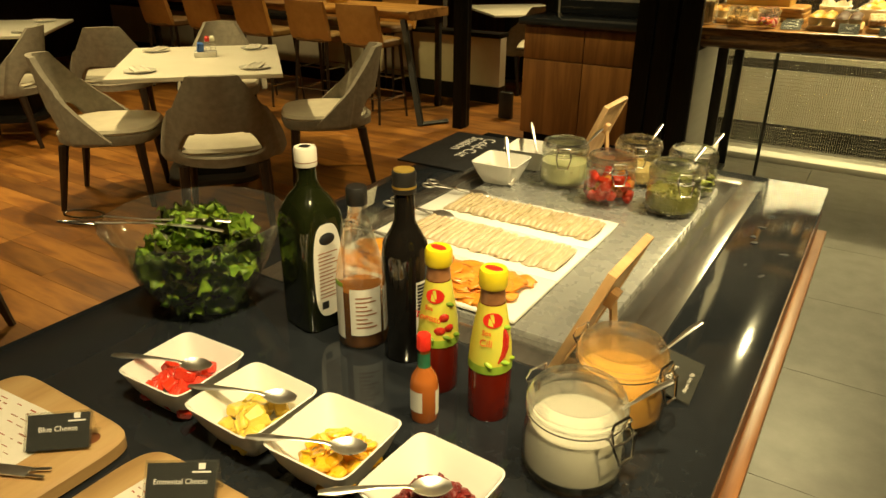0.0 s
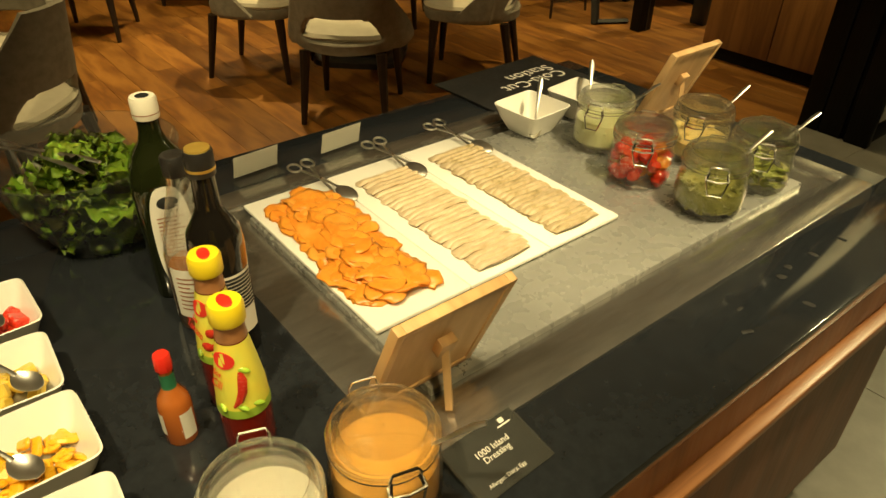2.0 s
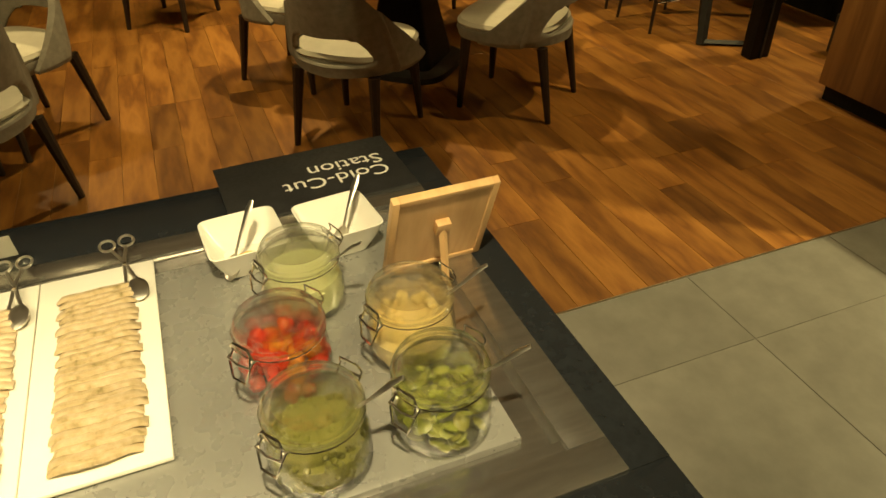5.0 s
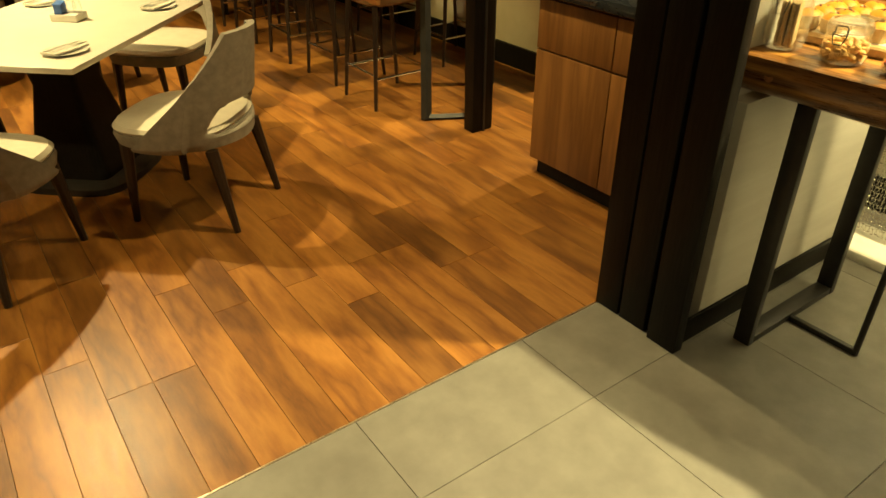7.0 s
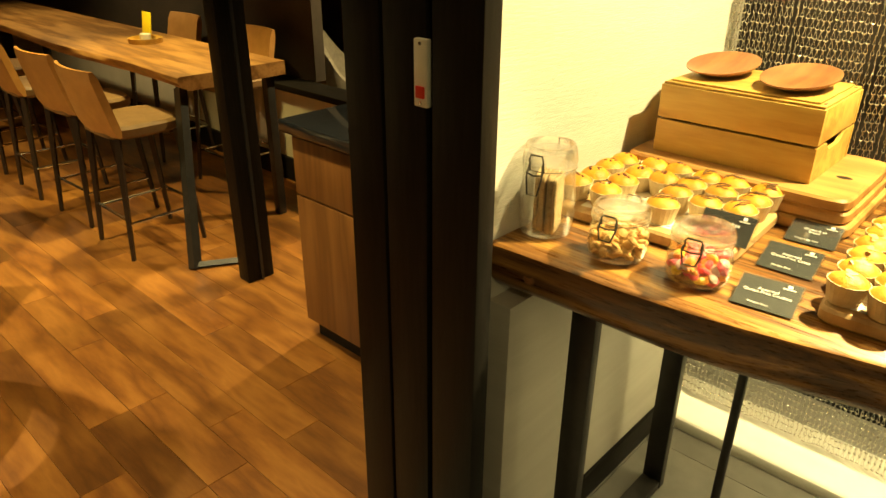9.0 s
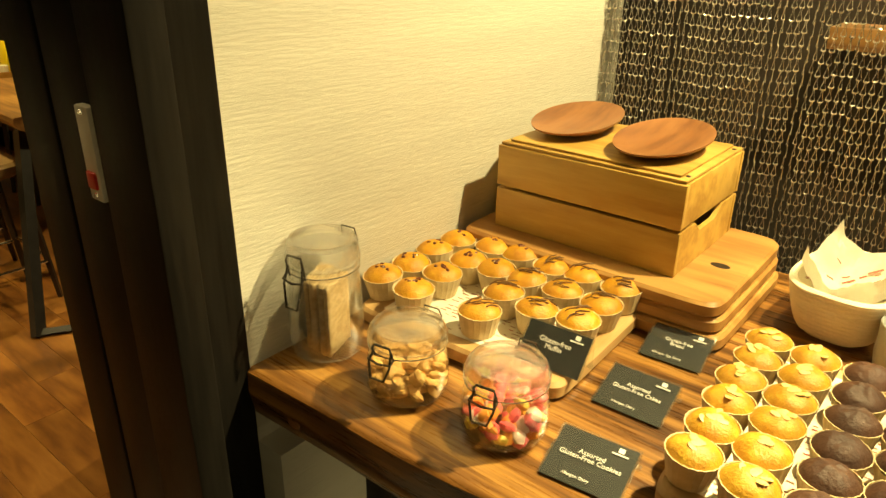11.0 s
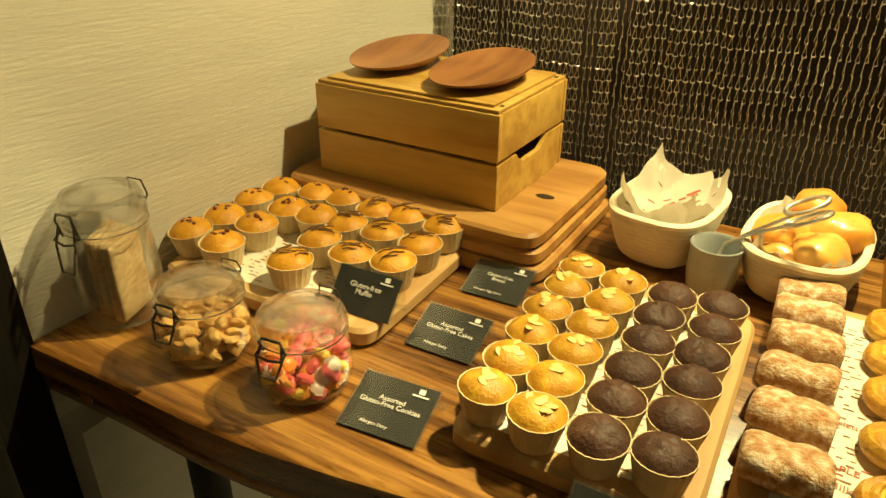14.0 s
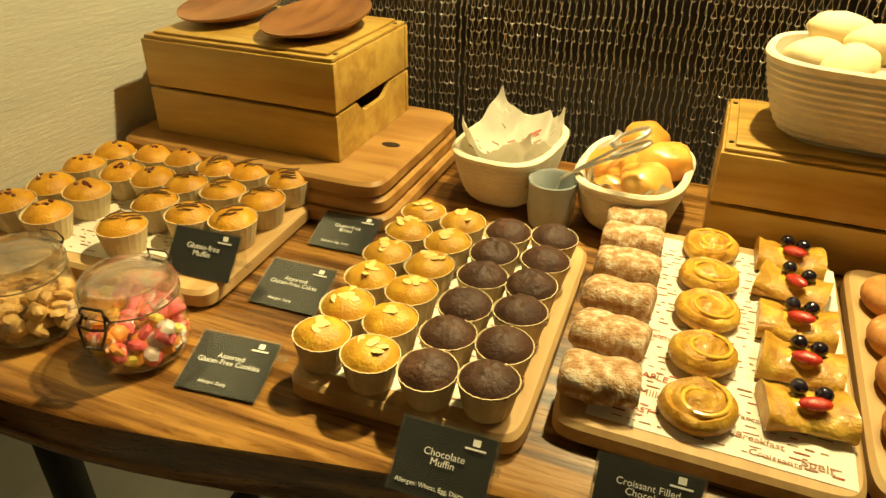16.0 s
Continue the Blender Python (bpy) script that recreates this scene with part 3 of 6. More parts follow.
def words(text, size, align="CENTER"):
    cu = bpy.data.curves.new("words", "FONT")
    cu.body, cu.size, cu.align_x, cu.align_y, cu.extrude, cu.space_line = text, size, align, "CENTER", 0.0002, 0.85
    cu.resolution_u = 3
    ob = new("words", cu)
    dg = bpy.context.evaluated_depsgraph_get()
    me = bpy.data.meshes.new_from_object(ob.evaluated_get(dg))
    bpy.data.objects.remove(ob)
    bpy.data.curves.remove(cu)
    return me


def rnd(a, b):
    return random.uniform(a, b)


# ---- structure ----
def setting(name, bm, material, label, category):
    return lone(name, bm, material, label, category, kind="structure")


XW, YB, ZC = -1.03, 4.08, 2.75
setting("ceiling", box(-9.0, 3.0, -3.0, 9.0, ZC, ZC + 0.15), "ceiling", "dim brown painted ceiling over the restaurant", "ceiling")
setting("wall_west", box(-9.15, -9.0, -3.0, 9.0, 0, ZC), "dark_wall", "dark brown painted end wall", "wall")
setting("wall_east", box(3.0, 3.15, -3.0, 9.0, 0, ZC), "dark_wall", "dark brown painted side wall", "wall")
setting("wall_south", box(-9.0, 3.0, -3.15, -3.0, 0, ZC), "dark_wall", "dark brown painted wall behind the counter", "wall")
setting("wall_north", box(-9.0, 3.0, 9.0, 9.15, 0, ZC), "brown_wall", "brown panelled back wall of the far room", "wall")
setting("partition_wall", box(-1.03, -0.745, 4.119, 5.42, 0, ZC), "plaster", "cream plaster wall with fine combed texture", "wall")
setting("wall_end_trim", box(-0.80, -0.742, 4.119, 4.228, 0, ZC), "black_lac", "black timber end trim of the cream wall", "trim")
setting("dado_wall", box(-0.7448, -0.685, 4.229, 5.16, 0.0, 0.872), "plaster", "cream plaster lower wall under the buffet table", "wall")
setting("baseboard", box(-0.6845, -0.672, 4.119, 5.16, 0, 0.10, 0.003), "black_lac", "black skirting board along the cream wall", "baseboard")
col = thing("column", "black lacquered timber column with vertical grooves", "column", kind="structure")
for x0, x1, y0 in ((-1.035, -0.925, 4.085), (-0.917, -0.80, 4.085), (-0.772, -0.652, 4.07)):
    part("panel", box(x0, x1, y0, 4.118 if x1 > -0.7 else 4.20, 0, ZC, 0.004), "black_lac", col)
part("core", box(-1.02, -0.75, 4.105, 4.118, 0, ZC), "black_lac", col)
part("side_panel", box(-1.045, -1.031, 4.13, 5.42, 0, ZC), "black_lac", col)
call = thing("emergency_box", "white narrow call point with a red button on the column", "call point", pose(-0.802, 4.083, 1.39))
part("backplate", box(-0.017, 0.017, -0.012, 0.002, -0.062, 0.062, 0.003), "white_cap", call)
part("button", box(-0.010, 0.012, -0.016, -0.011, -0.045, -0.022, 0.002), "red_cap", call, "red button")
for z in (-0.054, 0.054):
    part("screw", moved(lathe([(0.004, 0), (0.003, 0.002)], 8), pose(0, -0.012, z, 90)), "wire", call)

# side cabinet behind the column, dark opening frame and low wall behind the bar
cab = thing("sideboard_cabinet", "brown wood veneer cabinet with a black stone top", "cabinet")
part("body", box(-2.055, -1.05, 4.66, 5.12, 0.09, 0.905), "veneer", cab)
part("plinth", box(-2.04, -1.05, 4.69, 5.10, 0, 0.09), "black_lac", cab, "black plinth")
part("worktop", box(-2.10, -1.05, 4.62, 5.14, 0.907, 0.955, 0.004), "stone", cab, "black stone worktop")
for x0, x1 in ((-2.052, -1.58), (-1.574, -1.06)):
    part("drawer_front", box(x0, x1, 4.642, 4.66, 0.665, 0.893, 0.002), "veneer", cab)
    part("door", box(x0, x1, 4.642, 4.66, 0.095, 0.657, 0.002), "veneer", cab)
part("upstand", box(-1.97, -1.05, 5.08, 5.13, 0.957, 1.06, 0.004), "stone", cab)
setting("divider_wall", box(-2.02, -1.05, 5.16, 5.30, 0, ZC), "plaster", "pale grey wall panel above the cabinet", "wall")
setting("trim", box(-2.10, -2.02, 5.10, 5.32, 0.957, ZC, 0.004), "black_lac", "black timber jamb of the wall opening", "trim")
setting("jamb_foot", box(-2.10, -2.02, 5.16, 5.32, 0, 0.955), "black_lac", "black timber jamb of the wall opening", "trim")
post = thing("post", "tall black square timber post beside the bar table", "column", kind="structure")
part("shaft", box(-2.735, -2.65, 4.73, 4.875, 0, ZC, 0.004), "black_lac", post)
part("fillet", box(-2.649, -2.642, 4.80, 4.815, 0, ZC), "black_metal", post)
sock = thing("floor_box", "small black socket box on the low threshold", "socket", pose(-2.52, 5.30, 0.17))
part("case", box(-0.06, 0.06, -0.03, 0.03, -0.17, 0.065, 0.006), "black_metal", sock)

# low wall behind the bar
low = thing("low_wall", "low cream wall with black base behind the bar table", "wall", kind="structure")
part("panel", box(-8.9, -2.85, 5.78, 5.9, 0.16, 0.62), "beige", low)
part("base", box(-8.9, -2.85, 5.76, 5.92, 0, 0.16), "black_lac", low)
part("cap", box(-8.9, -2.85, 5.74, 5.94, 0.62, 0.66, 0.004), "black_lac", low)
setting("screen_wall", box(-8.9, -3.6, 5.94, 6.02, 0.66, ZC), "dark_wall", "dark glazed screen above the low wall", "wall")

# kerb and chain curtain behind the buffet
setting("kerb", box(-0.744, 2.9, 5.17, 5.45, 0, 0.045, 0.006), "white_paint", "low white painted kerb beneath the chain curtain", "kerb")
back = thing("back_panel", "brown panelled wall with beige dado behind the chain curtain", "wall", kind="structure")
part("wall_panel", box(-1.03, 2.95, 5.75, 5.85, 0, ZC), "dark_wall", back)
part("dado", box(-1.02, 2.95, 5.70, 5.748, 0.17, 0.58), "beige", back, "beige dado panel")
part("rail", box(-1.02, 2.95, 5.69, 5.748, 0.66, 0.70), "beige", back)
part("plinth", box(-1.02, 2.95, 5.69, 5.748, 0, 0.169), "black_lac", back)
part("shelf", box(-0.3, 2.95, 5.60, 5.748, 1.42, 1.47), "bar_slab", back, "lit brown wooden shelf")
part("shelf", box(-0.1, 2.95, 5.60, 5.748, 1.75, 1.80), "bar_slab", back, "lit brown wooden shelf")
part("side_return", box(-1.03, -0.98, 5.43, 5.749, 0, ZC), "dark_wall", back)


def chain_strand(height):
    """Drop-shaped wire links: narrow at the top, a heavier bar across the foot."""
    verts, faces = [], []
    k, pitch = 4, 0.0255
    outline = ((0.0008, 0.0015), (0.0014, -0.004), (0.0016, -0.010), (0.0032, -0.0165), (0.0049, -0.0215), (0.0047, -0.0250), (0.0018, -0.0262))
    outline = outline + tuple((-x, z) for x, z in reversed(outline))
    n = len(outline)
    for i in range(int(height / pitch)):
        turn = 0.3 * math.sin(i * 1.9)
        ca, sa = math.cos(turn), math.sin(turn)
        loop = [Vector((w * ca, w * sa + 0.0012 * (-1) ** i, z - i * pitch)) for w, z in outline]
        base = len(verts)
        for j in range(n):
            d = (loop[(j + 1) % n] - loop[j - 1]).normalized()
            s = d.cross(Vector((-sa, ca, 0))).normalized()
            u = s.cross(d)
            r = 0.0022 if 5 <= j <= 8 else 0.0009
            for e in range(k):
                b = 2 * math.pi * e / k + 0.78
                verts.append(loop[j] + s * (r * math.cos(b)) + u * (r * math.sin(b)))
        for j in range(n):
            for e in range(k):
                j2, e2 = (j + 1) % n, (e + 1) % k
                faces.append((base + j * k + e, base + j * k + e2, base + j2 * k + e2, base + j2 * k + e))
    me = bpy.data.meshes.new("strand")
    me.from_pydata(verts, [], faces)
    me.shade_smooth()
    return me


curtain = thing("chain_curtain", "hanging curtain of bright steel chain strands", "curtain")
strand = chain_strand(2.42)
turn = 0.0
for i in range(118):
    turn = rnd(-80, 80) if random.random() < 0.4 else turn + rnd(-10, 10)
    part("strand", strand, "wire", curtain, m=pose(-0.735 + i * 0.0148, 5.322 + rnd(-0.004, 0.004), 2.47 + rnd(-0.004, 0.004), 0, 0, turn))
part("rail", box(-0.74, 1.03, 5.31, 5.365, 2.47, ZC), "black_metal", curtain)


# ---- bread buffet table ----
def slab(x0, x1, front, back, top, thick, seed, n=36):
    rings = []
    for i in range(n + 1):
        x = x0 + (x1 - x0) * i / n
        f = front(x) + 0.008 * noise.noise((x * 3, seed, 0))
        b = 0.010 * noise.noise((x * 2, seed, 4))
        low_z = top - thick + 0.012 * noise.noise((x * 2.5, seed, 8))
        rings.append([(x, back, top), (x, f + 0.012, top), (x, f + 0.003, top - 0.006), (x, f + b, top - thick * 0.35), (x, f + 0.012 - b, top - thick * 0.7),
                      (x, f + 0.035, low_z + 0.012), (x, f + 0.06, low_z), (x, back, low_z)])
    return loft(rings)


def buffet_front(x):
    k = min(1, max(0, (x + 0.5) / 0.75))
    return 4.222 + 0.10 * k * k * (3 - 2 * k)


table = thing("buffet_table", "thick live-edge raintree slab table on black steel frames", "table")
part("tabletop", slab(-0.742, 1.6, buffet_front, 5.16, 1.02, 0.125, 3), "slab", table)
part("knot", moved(lathe([(0.015, 0), (0.012, 0.002), (0.004, 0.001)], 14), pose(-0.64, 4.227, 0.965, 90)), "plate_wood", table)
for x in (-0.585, 1.2):
    for y in (4.32, 4.86):
        part("leg", box(x, x + 0.062, y, y + 0.03, 0, 0.905, 0.003), "black_metal", table)
    part("foot_bar", box(x, x + 0.06, 4.35, 4.86, 0, 0.03, 0.003), "black_metal", table)
part("foot_bar", box(-0.525, -0.272, 4.575, 4.597, 0, 0.022, 0.003), "black_metal", table)
part("rod", tube([(-0.28, 4.586, 0.0), (-0.28, 4.586, 0.91)], 0.011, 10), "black_metal", table)


# ---- cold counter ----
counter = thing("cold_cut_counter", "black granite topped cold counter with red-brown wood sides and steel well", "counter")
CX0, CX1, CY0, CY1, CZ = -0.865, 0.258, -1.0, 1.925, 0.845
SX0, SX1, SY0, SY1 = -0.705, 0.093, 0.627, 1.862
part("worktop", join(box(CX0, SX0, CY0, CY1, CZ - 0.03, CZ, 0.002), box(SX1, CX1, CY0, CY1, CZ - 0.03, CZ, 0.002), box(SX0, SX1, CY0, SY0, CZ - 0.03, CZ, 0.0), box(SX0, SX1, SY1, CY1, CZ - 0.03, CZ, 0.0)), "stone", counter)
part("side_panel", box(CX1 - 0.045, CX1 - 0.02, CY0 + 0.02, CY1 - 0.02, 0.10, CZ - 0.031), "counter_wood", counter)
part("side_panel", box(CX0 + 0.02, CX0 + 0.045, CY0 + 0.02, CY1 - 0.02, 0.10, CZ - 0.031), "counter_wood", counter)
part("end_panel", box(CX0 + 0.046, CX1 - 0.046, CY1 - 0.045, CY1 - 0.02, 0.10, CZ - 0.031), "counter_wood", counter)
part("end_panel", box(CX0 + 0.046, CX1 - 0.046, CY0 + 0.02, CY0 + 0.045, 0.10, CZ - 0.031), "counter_wood", counter)
part("edge_rail", box(CX1 - 0.019, CX1 + 0.022, CY0, CY1, CZ - 0.150, CZ - 0.128, 0.004), "trim_wood", counter, "orange-brown wooden edge rail")
part("apron", box(CX1 - 0.0195, CX1 - 0.003, CY0, CY1, CZ - 0.12, CZ - 0.031, 0.002), "counter_wood", counter)
part("plinth", box(CX0 + 0.1, CX1 - 0.1, CY0 + 0.1, CY1 - 0.1, 0, 0.10), "black_lac", counter)
fr = 0.058
part("steel_rim", join(box(SX0, SX0 + fr, SY0, SY1, CZ - 0.02, CZ + 0.003, 0.001), box(SX1 - fr, SX1, SY0, SY1, CZ - 0.02, CZ + 0.003, 0.001),
                       box(SX0 + fr, SX1 - fr, SY0, SY0 + fr, CZ - 0.02, CZ + 0.003, 0.001), box(SX0 + fr, SX1 - fr, SY1 - fr, SY1, CZ - 0.02, CZ + 0.003, 0.001)), "steel", counter)
part("gutter", box(SX0 + fr, SX1 - fr, SY0 + fr, SY1 - fr, CZ - 0.05, CZ - 0.017), "steel", counter)
g = 0.046
WX0, WX1, WY0, WY1 = SX0 + fr + g, SX1 - fr - g, SY0 + fr + g, SY1 - fr - g
part("cold_plate", box(WX0, WX1, WY0, WY1, CZ - 0.021, CZ - 0.004, 0.003), "frost", counter, "frosted grey cold plate")
part("ledge", box(SX1 - fr - 0.020, SX1 - fr - 0.001, SY0 + fr, SY1 - fr, CZ - 0.021, CZ - 0.003), "steel", counter)
part("ledge", box(SX0 + fr + 0.001, SX0 + fr + 0.014, SY0 + fr, SY1 - fr, CZ - 0.021, CZ - 0.003), "steel", counter)
DZ = CZ - 0.004


# ---- dining furniture ----
def chair_shell():
    """Curved back that wraps round the seat, with an opening low in the back."""
    nu, nv, th = 84, 40, 0.03
    bm = bmesh.new()

    def place(u, v, off):
        a = u * radians(102)
        top = 0.875 - 0.435 * max(0, (abs(u) - 0.36) / 0.64) ** 0.95 - 0.02 * abs(u)
        bot = 0.385 + 0.02 * abs(u)
        z = bot + (top - bot) * v
        h = max(0, z - 0.42)
        w = (0.28 - 0.095 * min(1, h / 0.46) ** 1.2 + off) * (1 if z > 0.42 else 1 - (0.42 - z) * 1.5)
        dp = 0.25 - 0.02 * h + off
        x = w * math.sin(a) / (0.93 if abs(u) > 0.6 else 1)
        y = -dp * math.cos(a) - 0.20 * h + (0.10 * max(0, abs(u) - 0.7))
        return Vector((x, y, z))

    grid = {}
    for side, off in ((0, 0.0), (1, -th)):
        for i in range(nu + 1):
            for j in range(nv + 1):
                grid[side, i, j] = bm.verts.new(place(-1 + 2 * i / nu, j / nv, off))

    def hole(i, j):
        u, v = abs(-1 + 2 * (i + 0.5) / nu), (j + 0.5) / nv
        return ((v - 0.25) / 0.125) ** 4 + (u / (0.40 - 0.5 * (v - 0.25))) ** 4 < 1

    for i in range(nu):
        for j in range(nv):
            if hole(i, j):
                continue
            bm.faces.new((grid[0, i, j], grid[0, i + 1, j], grid[0, i + 1, j + 1], grid[0, i, j + 1]))
            bm.faces.new((grid[1, i, j + 1], grid[1, i + 1, j + 1], grid[1, i + 1, j], grid[1, i, j]))
            for di, dj, a, b in ((-1, 0, (i, j), (i, j + 1)), (1, 0, (i + 1, j), (i + 1, j + 1)), (0, -1, (i, j), (i + 1, j)), (0, 1, (i, j + 1), (i + 1, j + 1))):
                i2, j2 = i + di, j + dj
                if not (0 <= i2 < nu and 0 <= j2 < nv) or hole(i2, j2):
                    bm.faces.new((grid[0, a[0], a[1]], grid[0, b[0], b[1]], grid[1, b[0], b[1]], grid[1, a[0], a[1]]))
    rim = [v for (s, i, j), v in grid.items() if 0 < i < nu and 0 < j < nv and v.link_faces and any(hole(i + p, j + q) for p in (-1, 0) for q in (-1, 0))]
    for _ in range(4):
        bmesh.ops.smooth_vert(bm, verts=rim, factor=0.5, use_axis_x=True, use_axis_y=True, use_axis_z=True)
    for v in [v for v in bm.verts if not v.link_faces]:
        bm.verts.remove(v)
    return bm


def chair(m, label):
    th = thing("dining_chair", label, "chair", m, "chairs round the dining tables")
    part("seat", loft([oval(0.20, 0.20, 0.375, 36, 3.2, 0, 0.02), oval(0.236, 0.235, 0.39, 36, 3.2, 0, 0.02), oval(0.244, 0.245, 0.43, 36, 3.2, 0, 0.02), oval(0.24, 0.24, 0.447, 36, 3.2, 0, 0.02)]), "chair", th)
    part("cushion", loft([oval(0.236, 0.236, 0.448, 36, 3.2, 0, 0.02), oval(0.242, 0.243, 0.462, 36, 3.2, 0, 0.02), oval(0.232, 0.232, 0.479, 36, 3.0, 0, 0.02), oval(0.16, 0.16, 0.488, 36, 2.6, 0, 0.02)]), "cream", th, "cream leather seat cushion")
    part("backrest", chair_shell(), "chair", th)
    for sx in (-1, 1):
        for sy, out in ((-1, 0.055), (1, 0.02)):
            part("leg", tube([(sx * 0.18, sy * 0.185, 0.385), (sx * 0.20, sy * (0.19 + out), 0.0)], [0.026, 0.014], 8), "leg_wood", th)
    return th


def facing(x, y, dx, dy):
    return pose(x, y, 0, 0, 0, math.degrees(math.atan2(dy, dx)) - 90)


base_chair = chair(facing(-2.72, 3.14, -0.74, -0.67) @ Matrix.Diagonal((1.12, 1.12, 1.0, 1)), "taupe upholstered dining chair with cream seat, beside a white table")
for x, y, dx, dy in ((-2.695, 2.25, -0.72, 0.70), (-3.56, 2.13, 0.75, 0.66), (-4.02, 3.42, 0.70, -0.71),
                     (-2.58, 0.545, -0.72, -0.70), (-3.32, 0.66, 0.70, -0.70), (-5.35, 2.45, -0.75, -0.6), (-4.9, 3.1, -0.7, 0.6), (-5.0, 1.5, -0.8, 0.5), (-3.9, 6.6, 0.75, 0.66), (-3.05, 6.55, -0.8, 0.3)):
    copy_thing(base_chair, facing(x, y, dx, dy))


def dining_table(m, sx, sy, label):
    th = thing("dining_table", label, "table", m, "white dining tables")
    part("tabletop", box(-sx / 2, sx / 2, -sy / 2, sy / 2, 0.735, 0.76, 0.003), "white_top", th)
    part("pedestal", loft([oval(0.21, 0.21, 0.05, 32, 9), oval(0.12, 0.12, 0.50, 32, 9), oval(0.15, 0.15, 0.734, 32, 9)]), "black_lac", th, "black tapered pedestal")
    part("base_plate", loft([oval(0.30, 0.30, 0, 32, 4), oval(0.30, 0.30, 0.035, 32, 4), oval(0.27, 0.27, 0.05, 32, 4)]), "black_metal", th)
    return th


T1 = pose(-3.45, 2.78, 0, 0, 0, 46.5)
tab1 = dining_table(T1, 0.98, 1.22, "square white dining table with black pedestal, laid for breakfast")
copy_thing(tab1, pose(-6.2, 2.9, 0, 0, 0, 46.5))
copy_thing(tab1, pose(-3.05, -0.12, 0, 0, 0, 46.5))
copy_thing(tab1, pose(-3.35, 7.15, 0, 0, 0, 46.5))


def place_setting(m):
    th = thing("place_setting", "folded white napkin with knife and fork on a side plate", "tableware", m, "place settings on the dining table")
    part("plate", lathe([(0.045, 0), (0.09, 0.008), (0.092, 0.011), (0.06, 0.006), (0.0001, 0.005)], 28), "china", th)
    part("napkin", box(-0.045, 0.045, -0.09, 0.09, 0.010, 0.02, 0.004), "linen", th)
    for x, n in ((-0.018, "fork"), (0.02, "knife")):
        part(n, tube([(x, -0.09, 0.024), (x, 0.02, 0.025), (x, 0.05, 0.024), (x, 0.10, 0.023)], [0.004, 0.003, 0.006, 0.004], 8, flat=0.4), "chrome", th)
    return th


ps = place_setting(T1 @ pose(-0.32, -0.40, 0.761, 0, 0, 20))
for x, y, r in ((0.33, -0.40, -15), (0.33, 0.42, 170), (-0.32, 0.42, 160)):
    copy_thing(ps, T1 @ pose(x, y, 0.761, 0, 0, r))
for x, y, r in ((0.33, -0.40, -15), (0.3, 0.40, 100)):
    copy_thing(ps, pose(-6.2, 2.9, 0, 0, 0, 46.5) @ pose(x, y, 0.761, 0, 0, r))
caddy = thing("condiment_caddy", "white condiment caddy with salt, pepper and blue sachets", "caddy", T1 @ pose(0.02, 0.12, 0.761))
part("tray", box(-0.07, 0.07, -0.05, 0.05, 0, 0.035, 0.006), "china", caddy)
part("sachets", moved(box(-0.055, -0.015, -0.03, 0.03, 0.02, 0.085, 0.004), pose(0, 0, 0, 8, 6, 10)), "blue", caddy, "blue paper sachets")
for x, c in ((0.02, "red_cap"), (0.05, "white_cap")):
    sh = part("shaker", moved(lathe([(0.02, 0.02), (0.022, 0.07), (0.014, 0.10)], 14), pose(x, 0.01, 0)), "glass", caddy)
    part("cap", moved(lathe([(0.017, 0.095), (0.017, 0.12), (0.008, 0.13)], 14), pose(x, 0.01, 0)), c, sh)


def bar_stool(m):
    th = thing("bar_stool", "tan leather bar stool with low back and dark wooden legs", "stool", m, "stools at the bar table")
    part("seat", loft([oval(0.19, 0.18, 0.635, 32, 4), oval(0.205, 0.20, 0.65, 32, 4), oval(0.205, 0.20, 0.685, 32, 4), oval(0.19, 0.185, 0.70, 32, 4)]), "seat_dark", th)
    rings = []
    for k in range(9):
        v = k / 8
        z = 0.655 + 0.33 * v
        y = -0.19 - 0.075 * v
        w = 0.215 - 0.01 * v
        t = 0.02 if 0 < k < 8 else 0.008
        rings.append([(w * s, y - t + 0.035 * s * s, z) for s in (-1, -0.75, -0.4, 0, 0.4, 0.75, 1)] + [(w * s, y + t + 0.035 * s * s, z) for s in (1, 0.75, 0.4, 0, -0.4, -0.75, -1)])
    part("backrest", loft(rings), "tan", th, "tan leather backrest")
    for sx in (-1, 1):
        for sy in (-1, 1):
            part("leg", tube([(sx * 0.165, sy * 0.155, 0.64), (sx * 0.195, sy * 0.205, 0.0)], [0.02, 0.013], 4), "leg_wood", th)
        part("footrest", tube([(sx * 0.188, -0.192, 0.2), (sx * 0.188, 0.192, 0.2)], 0.008, 8), "wire", th)
    for sy in (-1, 1):
        part("footrest", tube([(-0.186, sy * 0.19, 0.22), (0.186, sy * 0.19, 0.22)], 0.008, 8), "wire", th)
    return th


st = bar_stool(pose(-3.50, 4.66, 0))
for x, y, r in ((-4.10, 4.68, 3), (-4.75, 4.66, -2), (-5.45, 4.66, 2), (-6.15, 4.66, 0), (-4.0, 5.55, 180), (-4.9, 5.55, 180)):
    copy_thing(st, pose(x, y, 0, 0, 0, r))
bar = thing("bar_table", "long live-edge wooden bar table on black steel frames", "table")
part("tabletop", slab(-8.0, -3.24, lambda x: 4.81 + 0.02 * math.sin(x * 3), 5.46, 0.91, 0.075, 11, 60), "bar_slab", bar)
for x in (-3.02, -6.4):
    part("leg", box(x, x + 0.05, 4.60, 4.65, 0, 0.83, 0.003) if x < -6 else tube([(-2.99, 4.63, 0), (-3.33, 4.87, 0.835)], 0.033, 4), "black_metal", bar)
    part("leg", box(x - 0.3, x - 0.25, 5.35, 5.40, 0, 0.835, 0.003), "black_metal", bar)
